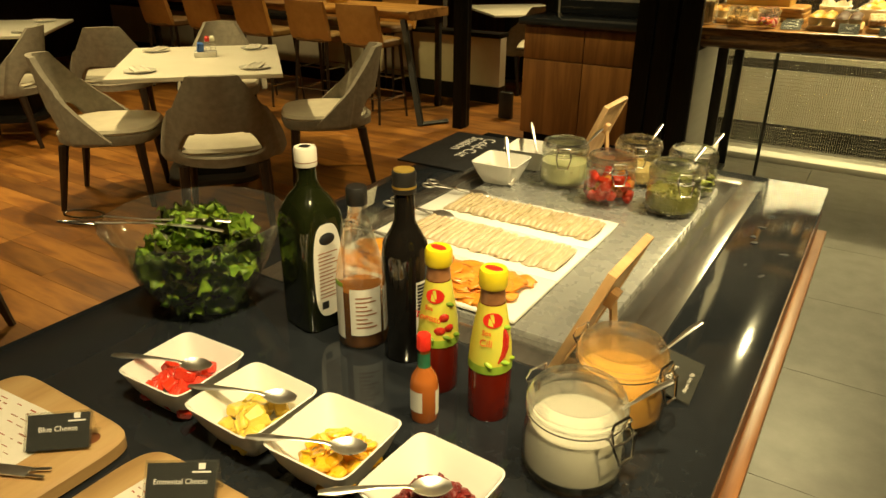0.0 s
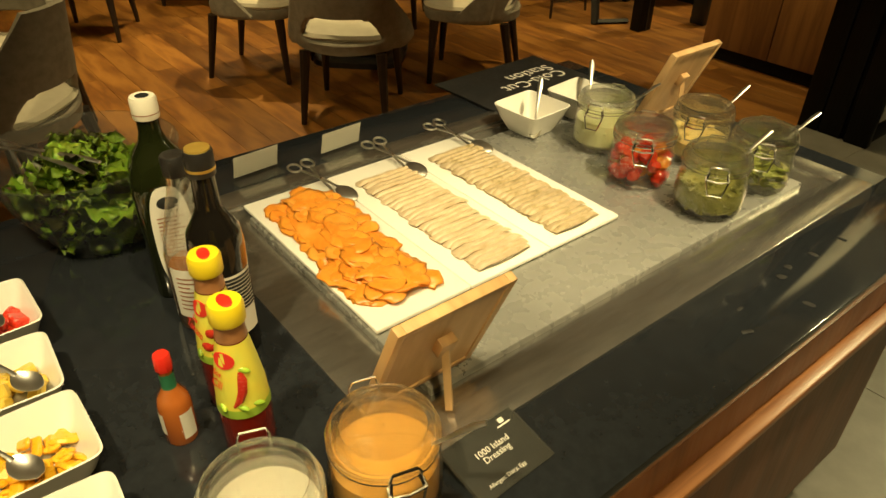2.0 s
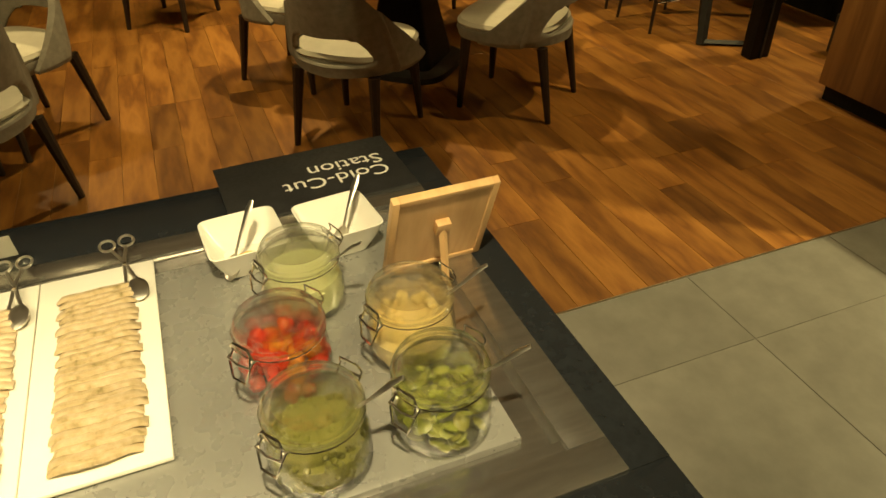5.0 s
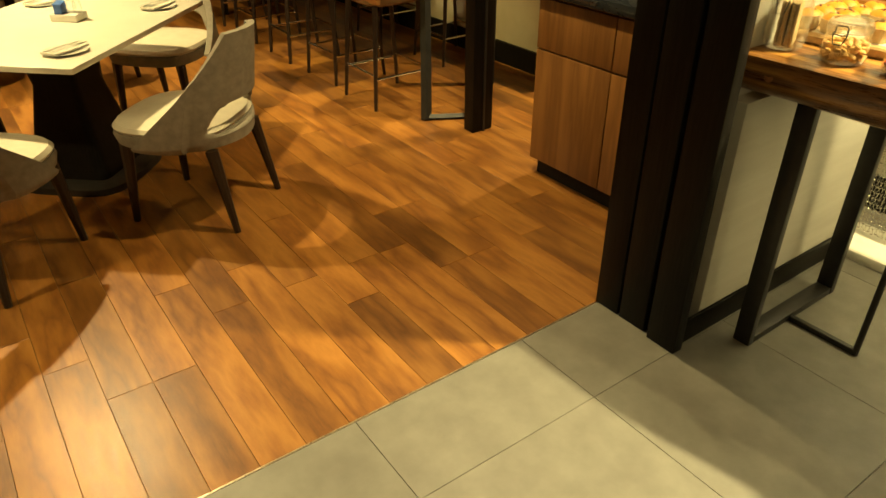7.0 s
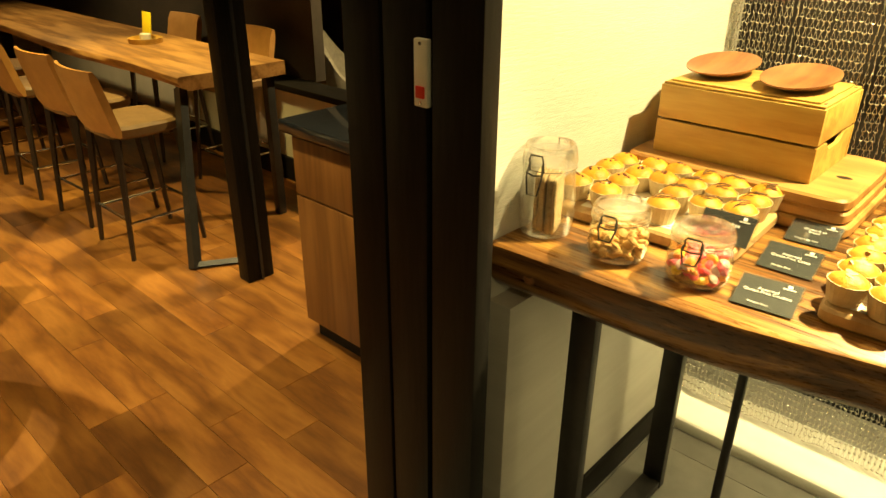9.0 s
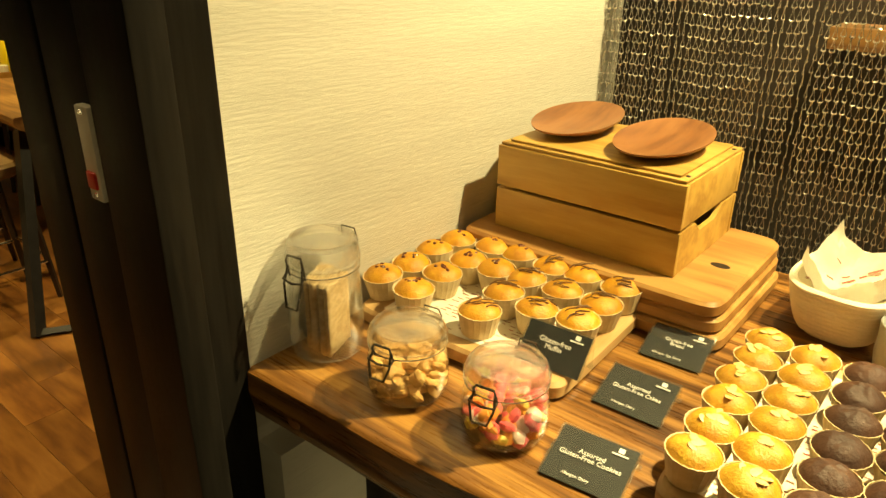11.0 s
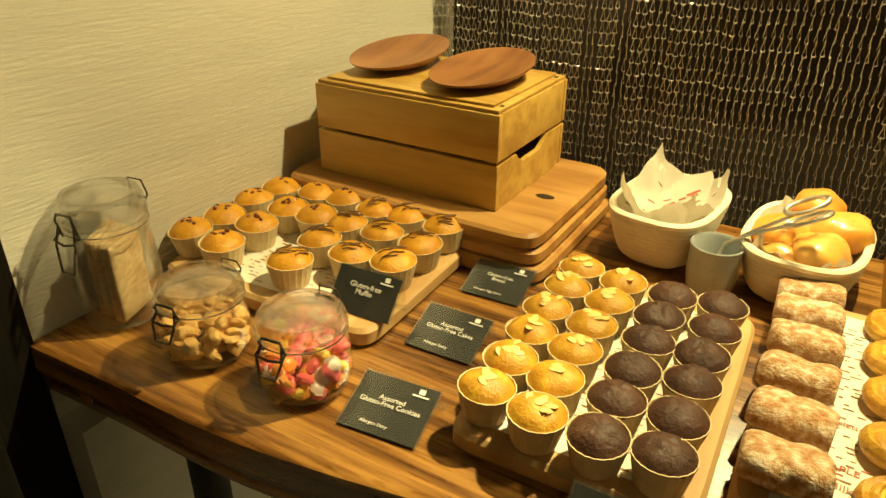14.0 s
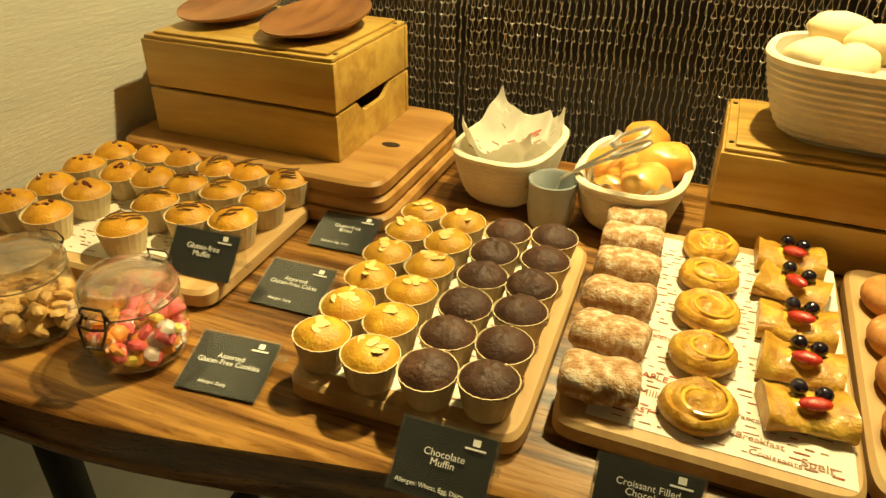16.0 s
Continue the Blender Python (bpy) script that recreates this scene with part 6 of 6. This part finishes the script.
def danish_mesh(seed):
    rings = []
    for i in range(13):
        v = -1 + 2 * i / 12
        row = []
        for j in range(20):
            a = 2 * math.pi * j / 20
            c, s = math.cos(a), math.sin(a)
            w = 0.036 * (0.86 + 0.16 * abs(v) ** 1.3)
            zt = 0.018 + 0.010 * abs(v) ** 2 + 0.003 * math.sin(v * 9 + seed)
            b = 1 + 0.15 * noise.noise((v * 2.2, c * 1.6, s * 1.6 + seed))
            row.append((0.045 * v, w * c * b, max(0.0, 0.011 + zt * s * b * 0.75)))
        rings.append(row)
    return finish(loft(rings), "pastry", 50)


cm = [croissant_mesh(i * 2.9) for i in range(4)]
sm = [swirl_mesh(i * 2.1) for i in range(4)]
dm = [danish_mesh(i * 3.3) for i in range(4)]
pool = finish(ball(0.024, 0.018, 0.007, None, 14), "custard")
for i, y in enumerate((4.464, 4.549, 4.632, 4.714, 4.79, 4.858)):
    lone("chocolate_croissant", cm[i % 4], "sugared", "chocolate filled croissant dusted with icing sugar", "pastry", pose(0.213 - 0.003 * i, y, BZ + 0.001, -12 + rnd(-4, 4), rnd(-3, 3), rnd(-6, 6)), "chocolate croissants in a row")
for i, y in enumerate((4.475, 4.569, 4.662, 4.75, 4.836)):
    th = thing("swirl_danish", "round glazed swirl pastry with custard centre", "pastry", pose(0.320 - 0.002 * i, y, BZ + 0.001, rnd(-4, 4), rnd(-4, 4), rnd(0, 360)), "swirl pastries in a row")
    part("pastry", sm[i % 4], "pastry", th)
    spiral = [((0.006 + 0.0042 * a) * math.cos(a), (0.006 + 0.0042 * a) * math.sin(a), 0.0295 - 0.0008 * a) for a in [q * 0.32 for q in range(24)]]
    part("custard", tube(spiral, [0.0025] * 24, 6, flat=0.6), "custard", th, "yellow custard spiral")
berry = finish(ball(0.0098, 0.0098, 0.0092, None, 14), "blueberry")
straw = finish(moved(ball(0.017, 0.009, 0.006, None, 12), pose(0, 0, 0)), "strawberry")
for i, y in enumerate((4.511, 4.594, 4.676, 4.765, 4.845)):
    th = thing("fruit_danish", "glazed folded pastry with custard, strawberry and dark berries", "pastry", pose(0.428 - 0.002 * i, y, BZ + 0.002, rnd(-3, 3), rnd(-3, 3), rnd(-14, 14)), "fruit pastries in a row")
    part("pastry", dm[i % 4], "pastry", th)
    part("custard", pool, "custard", th, m=pose(0, 0, 0.021))
    part("berry", berry, "berry", th, m=pose(-0.010 + rnd(-0.003, 0.003), 0.012, 0.034))
    part("berry", berry, "berry", th, m=pose(0.014, 0.008 + rnd(-0.004, 0.004), 0.034))
    part("strawberry", straw, "strawberry", th, m=pose(0.002, -0.012, 0.033, 10, -8, rnd(-35, 10)))
ring = []
for i in range(32):
    a = 2 * math.pi * i / 32
    ring.append((0.029 * math.cos(a), 0.029 * math.sin(a), 0.017))
donut_me = finish(tube(ring, 0.0175, 16, True), "sugared_doughnut")
for i, (x, y) in enumerate(((0.548, 4.52), (0.551, 4.607), (0.552, 4.69), (0.553, 4.785), (0.64, 4.55), (0.64, 4.64), (0.64, 4.74))):
    lone("doughnut", donut_me, "donut", "ring doughnut coated in sugar", "doughnut", pose(x, y, BZ, rnd(-3, 3), rnd(-3, 3), rnd(0, 360)), "sugared doughnuts in rows")

# cookie jars
G5 = "clip jars at the end of the buffet"
clip_jar(pose(-0.688, 4.345, TZ), "tall glass clip jar of crispbread slices", 0.0605, 0.203, None, 0, group=G5, bail=8, wire="dark_wire")
crisp = []
for k in range(3):
    bm = box(-0.004, 0.004, -0.036, 0.036, 0, 0.122, 0.0015, 1)
    bmesh.ops.subdivide_edges(bm, edges=bm.edges[:], cuts=7, use_grid_fill=True)
    for v in bm.verts:
        v.co.x += 0.0022 * noise.noise((v.co.y * 90, v.co.z * 90, k * 5))
        v.co.y += 0.0016 * noise.noise((v.co.z * 60, k, 2))
        v.co.z += 0.004 * noise.noise((v.co.y * 60, k, 7)) * (v.co.z > 0.06)
    crisp.append(finish(bm, "crispbread", 50))
for i in range(6):
    lone("crispbread", crisp[i % 3], "cracker", "brown crispbread slice standing in the tall jar", "crispbread", pose(-0.712 + 0.0098 * i, 4.345 + 0.002 * (i % 2), TZ + 0.0135, 0, 0, 24 + rnd(-4, 4)), "crispbread slices in the jar")
clip_jar(pose(-0.510, 4.345, TZ), "glass clip jar half full of small butter biscuits", 0.061, 0.116, None, 0, (("cookie",), 110, 0.0130, 0.054, 0.5), group=G5, bail=8, wire="dark_wire")
clip_jar(pose(-0.346, 4.362, TZ), "glass clip jar half full of colourful wrapped sweets", 0.061, 0.114, None, 0, (("candy_r", "candy_w", "candy_r", "candy_o", "candy_y"), 85, 0.0130, 0.050, 0.55), group=G5, bail=8, wire="dark_wire")

# name cards
holder_card(pose(-0.358, 4.488, BZ, 0, 0, 3), "Gluten-free\nMuffin", 0.105, 0.066, "", "black Gluten-free Muffin name card in acrylic holder", 48, 0.0115)
holder_card(pose(-0.238, 4.672, TZ, 0, 0, 3), "Gluten-free\nBread", 0.098, 0.076, "Allergen: Egg, Dairy", "black Gluten-free Bread name card in acrylic holder", 19, 0.0098)
holder_card(pose(-0.232, 4.503, TZ, 0, 0, 2), "Assorted\nGluten-Free Cakes", 0.102, 0.08, "Allergen: Dairy", "black Gluten-Free Cakes name card in acrylic holder", 19, 0.0098)
holder_card(pose(-0.210, 4.326, TZ, 0, 0, 6), "Assorted\nGluten-Free Cookies", 0.104, 0.08, "Allergen: Dairy", "black Gluten-Free Cookies name card in acrylic holder", 19, 0.0098)
holder_card(pose(0.088, 4.284, TZ, 0, 0, 2), "Chocolate\nMuffin", 0.100, 0.072, "Allergen: Wheat, Egg, Dairy", "black Chocolate Muffin name card in acrylic holder", 44, 0.0105)
holder_card(pose(0.285, 4.335, TZ, 0, 0, 2), "Croissant Filled\nChocolate", 0.100, 0.055, "", "black Croissant name card in acrylic holder in shadow", 50, 0.0098)

# stacked cutting boards, crates, oval plates
for i, (dx, dy) in enumerate(((0.012, -0.004), (0.004, 0.002), (0, 0))):
    serving_board(pose(-0.462 + dx, 4.928 + dy, TZ + i * 0.0293, 0, 0, 0), 0.53, 0.372, "oiled wooden cutting board with round finger hole in a stack", "cut_board", 0.029, i == 2, "stacked cutting boards")


def crate(m, w, d, tiers, label):
    """A pine crate lying upside down: slatted sides with a gap, hand hole in the end, lid panel on top."""
    th = thing("wooden_crate", label, "crate", m, "pine crates turned upside down")
    h, t = 0.081, 0.012
    for i in range(tiers):
        z0 = i * (h + 0.006)
        for y in (0, d - t):
            part("slat", box(0, w, y, y + t, z0, z0 + h, 0.0015), "pine", th)
        for x in (0.0, w - t):
            cut = (i == tiers - 2)
            if cut:
                ring = [(t + 0.001, 0), (d - t - 0.001, 0), (d - t - 0.001, h), (d * 0.72, h), (d * 0.68, h - 0.012), (d * 0.62, h - 0.022), (d * 0.36, h - 0.022), (d * 0.30, h - 0.012), (d * 0.26, h), (t + 0.001, h)]
                part("end_slat", loft([[(x + 0.001, a, z0 + b) for a, b in ring], [(x + t - 0.001, a, z0 + b) for a, b in ring]]), "pine", th)
            else:
                part("end_slat", box(x + 0.001, x + t - 0.001, t + 0.001, d - t - 0.001, z0, z0 + h, 0.001), "pine", th)
    zt = tiers * (h + 0.006) - 0.006
    for x in (t, w - t - 0.018):
        for y in (t + 0.0005, d - t - 0.0185):
            part("corner_post", box(x, x + 0.018, y, y + 0.018, 0.001, zt - 0.001), "pine", th)
    part("base_panel", box(0.004, w - 0.004, 0.004, d - 0.004, zt + 0.0005, zt + 0.007, 0.002), "pine", th)
    part("base_panel", box(0.018, w - 0.018, 0.014, d - 0.014, zt + 0.0075, zt + 0.0125, 0.002), "pine", th)
    for x in (0.012, w - 0.012):
        for y in (0.03, d - 0.03):
            part("screw", moved(lathe([(0.0045, 0), (0.0035, 0.0016)], 10), pose(x, y, zt + 0.0072)), "dark_wire", th)
    return th


crate(pose(-0.679, 4.80, TZ + 0.0885), 0.382, 0.287, 2, "varnished pine crate turned upside down on cutting boards")
crate(pose(0.297, 4.905, TZ), 0.40, 0.25, 2, "varnished pine crate turned upside down as a riser")


def oval_plate(m, label):
    th = thing("oval_plate", label, "plate", m, "oval wooden plates on the crate")
    part("plate", loft([oval(0.045, 0.055, 0, 40), oval(0.06, 0.075, 0.003, 40), oval(0.082, 0.125, 0.020, 40), oval(0.083, 0.127, 0.024, 40), oval(0.079, 0.121, 0.023, 40), oval(0.055, 0.075, 0.010, 40), oval(0.02, 0.03, 0.007, 40)]), "plate_wood", th)
    return th


oval_plate(pose(-0.598, 4.966, TZ + 0.2735, 4, 0, 2), "oval brown acacia plate resting on the crate")
oval_plate(pose(-0.402, 4.940, TZ + 0.2735, 4, 0, -2), "oval brown acacia plate resting on the crate")


def proof_basket(m, rx, ry, h, label):
    th = thing("bread_basket", label, "basket", m, "cream rattan proofing baskets")
    rings = [oval(rx * 0.62, ry * 0.66, 0, 48, 3)]
    n = 11
    for i in range(n):
        for e, o in ((0.0, 0.0), (0.5, 0.0035)):
            v = (i + e) / n
            q = 0.66 + 0.34 * v ** 0.55
            rings.append(oval(rx * q + o - 0.003, ry * q + o - 0.003, 0.003 + (h - 0.003) * v, 48, 3))
    rings += [oval(rx, ry, h, 48, 3), oval(rx - 0.004, ry - 0.004, h + 0.004, 48, 3), oval(rx - 0.012, ry - 0.012, h + 0.002, 48, 3), oval(rx - 0.014, ry - 0.014, h - 0.01, 48, 3), oval(rx * 0.66 - 0.006, ry * 0.68 - 0.006, 0.012, 48, 3)]
    part("basket", loft(rings), "basket", th)
    return th


def liner_point(u, v, rx, ry, z, h, seed):
    """A point of a paper square pressed into a basket, its corners standing up."""
    edge = max(abs(u), abs(v))
    corner = (abs(u) * abs(v)) ** 1.3
    fold = noise.noise((u * 1.7, v * 1.7, seed)) + 0.6 * abs(noise.noise((u * 3.6 + 4, v * 3.6, seed)))
    lean = 0.88 - 0.20 * corner
    return Vector((rx * u * lean + 0.006 * fold, ry * v * lean + 0.006 * noise.noise((v * 4, u * 4, seed)),
                   0.45 * z + 0.5 * z * edge ** 1.5 + h * corner * (0.9 + 0.5 * noise.noise((u, v, seed + 5))) + 0.022 * fold * (0.35 + edge)))


def liner(th, rx, ry, z, h, seed):
    """A crumpled paper lining that stands above the rim."""
    n = 22
    rings = [[liner_point(-1 + 2 * i / n, -1 + 2 * j / n, rx, ry, z, h, seed) for i in range(n + 1)] for j in range(n + 1)]
    bm = loft(rings, False, False, closed=False)
    bmesh.ops.solidify(bm, geom=bm.faces[:], thickness=0.0007)
    sheet = part("paper_liner", finish(bm, "paper_liner", 25), "paper", th, "printed greaseproof paper liner")
    random.seed(int(seed * 10))
    for k in range(34):
        u, v = rnd(-0.85, 0.85), rnd(-0.85, 0.85)
        p = liner_point(u, v, rx, ry, z, h, seed)
        x_ = (liner_point(u + 0.06, v + 0.03, rx, ry, z, h, seed) - p).normalized()
        nrm = x_.cross(liner_point(u, v + 0.06, rx, ry, z, h, seed) - p).normalized()
        m = Matrix((x_, nrm.cross(x_), nrm)).transposed().to_4x4()
        l, w = rnd(0.004, 0.013), rnd(0.0008, 0.0022)
        part("print", box(-l, l, -w, w, 0.0006, 0.0014), "ink_red" if k % 4 == 0 else "ink", sheet, m=Matrix.Translation(p) @ m)


b1 = proof_basket(pose(-0.052, 5.0, TZ, 0, 0, -6), 0.090, 0.124, 0.098, "cream rattan basket lined with printed paper, empty")
liner(b1, 0.094, 0.128, 0.104, 0.055, 3.0)
b2 = proof_basket(pose(0.172, 4.985, TZ, 0, 0, -4), 0.093, 0.130, 0.092, "cream rattan basket holding golden bread buns")
liner(b2, 0.086, 0.128, 0.070, 0.045, 8.0)
bunm = [finish(ball(0.050, 0.041, 0.034, None, 22, 0.14, i * 2), "bread_bun", 80) for i in range(3)]
for i, (x, y, z, r) in enumerate(((0.135, 4.985, 0.085, 40), (0.175, 5.05, 0.112, 80), (0.215, 5.0, 0.098, 20), (0.195, 4.935, 0.085, 60), (0.15, 4.92, 0.062, 10), (0.165, 4.99, 0.055, 0))):
    lone("bread_bun", bunm[i % 3], "bun", "golden glazed bread bun in a lined basket", "bread", pose(x, y, TZ + z, rnd(-10, 10), rnd(-10, 10), r), "buns in the basket")
b3 = proof_basket(pose(0.475, 5.02, TZ + 0.182, 0, 0, -8), 0.145, 0.115, 0.12, "large cream rattan basket of pale rolls on a crate")
wb = [finish(ball(0.05, 0.036, 0.03, None, 22, 0.10, i * 3 + 1), "bread_roll", 80) for i in range(3)]
for i, (x, y, z, r) in enumerate(((0.40, 5.02, 0.11, 30), (0.44, 4.97, 0.115, 60), (0.48, 5.05, 0.13, 10), (0.53, 4.99, 0.118, 90), (0.43, 5.07, 0.14, 5), (0.55, 5.06, 0.125, 40), (0.48, 4.96, 0.085, 0), (0.47, 5.02, 0.06, 0), (0.54, 5.02, 0.06, 20))):
    lone("bread_roll", wb[i % 3], "white_bun", "pale floury bread roll in a rattan basket", "bread", pose(x, y, TZ + 0.182 + z, rnd(-12, 12), rnd(-12, 12), r), "rolls in the large basket")
mug = thing("tongs_cup", "grey stoneware cup holding steel pastry tongs", "cup", pose(0.052, 4.893, TZ))
part("cup", lathe([(0.030, 0), (0.036, 0.004), (0.040, 0.03), (0.0395, 0.055), (0.0415, 0.082), (0.040, 0.084), (0.037, 0.08), (0.035, 0.02), (0.001, 0.008)], 36), "grey_cup", mug)
pt = thing("pastry_tongs", "scissor-handled steel tongs standing in a grey cup", "tongs", pose(0.092, 4.905, TZ + 0.105, 0, -30, 8) @ Matrix.Diagonal((1.3, 1.3, 1.3, 1)))
for s in (-1, 1):
    rg = [(0.068 + 0.024 * math.cos(2 * math.pi * i / 20), s * 0.021 + 0.014 * math.sin(2 * math.pi * i / 20), 0) for i in range(20)]
    part("finger_ring", moved(tube(rg, 0.003, 8, True), pose(0, 0, 0.003, s * 8)), "chrome", pt)
    part("arm", tube([(0.05, s * 0.013, 0.002), (0.0, s * 0.002, 0.0), (-0.03, -s * 0.003, -0.004), (-0.055, -s * 0.006, -0.03)], [0.0035, 0.004, 0.0035, 0.003], 8, flat=0.5), "chrome", pt)


# ---- floors, piece by piece ----
sub = setting("floor", box(-9.0, 3.0, -3.0, 9.0, -0.10, -0.012), "grout", "dark floor bed under tiles and planks", "floor")
tiles = thing("tile_floor", "large grey stone floor tiles with thin dark joints", "floor", kind="structure")
TS = 0.685
tm = finish(box(0.0009, TS - 0.0009, 0.0009, TS - 0.0009, -0.011, 0, 0.0006, 1), "tile")
cutm = finish(box(0.0009, 0.36 - 0.0009, 0.0009, TS - 0.0009, -0.011, 0, 0.0006, 1), "tile")
for j in range(-8, 10):
    y = 2.325 + j * TS
    part("tile", cutm, "tile", tiles, m=pose(-1.026, y, 0))
    for i in range(6):
        part("tile", tm, "tile", tiles, m=pose(-0.666 + i * TS, y, 0))
setting("floor_strip", box(-1.032, -1.026, -3.0, 4.08, -0.011, 0.0015), "brass", "thin metal strip between wood floor and tiles", "trim")
planks = thing("plank_floor", "warm brown wooden plank floor with varied boards", "floor", kind="structure")
random.seed(31)
PW = 0.148
lens = (0.55, 0.8, 1.05, 1.3, 1.6)
pm = [finish(box(-l + 0.0008, -0.0008, 0.0006, PW - 0.0006, -0.011, 0, 0.0008, 1), "plank") for l in lens]
verts, faces, count = [], [], 0
row = 0
y = -3.074
while y < 9.0:
    x = -1.033
    first = True
    while x > -9.0:
        i = random.randrange(5)
        if first:
            i = random.randrange(3)
            first = False
        if x > -3.75 and 0.2 < y < 5.0 and count < 300:
            count += 1
            part("plank", pm[i], "plank", planks, m=pose(x, y, 0))
        else:
            b = len(verts)
            x0, x1, y0, y1 = x - lens[i] + 0.0008, x - 0.0008, y + 0.0006, y + PW - 0.0006
            verts += [(x0, y0, -0.011), (x1, y0, -0.011), (x1, y1, -0.011), (x0, y1, -0.011), (x0, y0, 0), (x1, y0, 0), (x1, y1, 0), (x0, y1, 0)]
            faces += [(b, b + 3, b + 2, b + 1), (b + 4, b + 5, b + 6, b + 7), (b, b + 1, b + 5, b + 4), (b + 1, b + 2, b + 6, b + 5), (b + 2, b + 3, b + 7, b + 6), (b + 3, b, b + 4, b + 7)]
        x -= lens[i]
    y += PW
me = bpy.data.meshes.new("planks")
me.from_pydata(verts, [], faces)
tagged(part("planks", me, "plank", planks), kind="stuff")
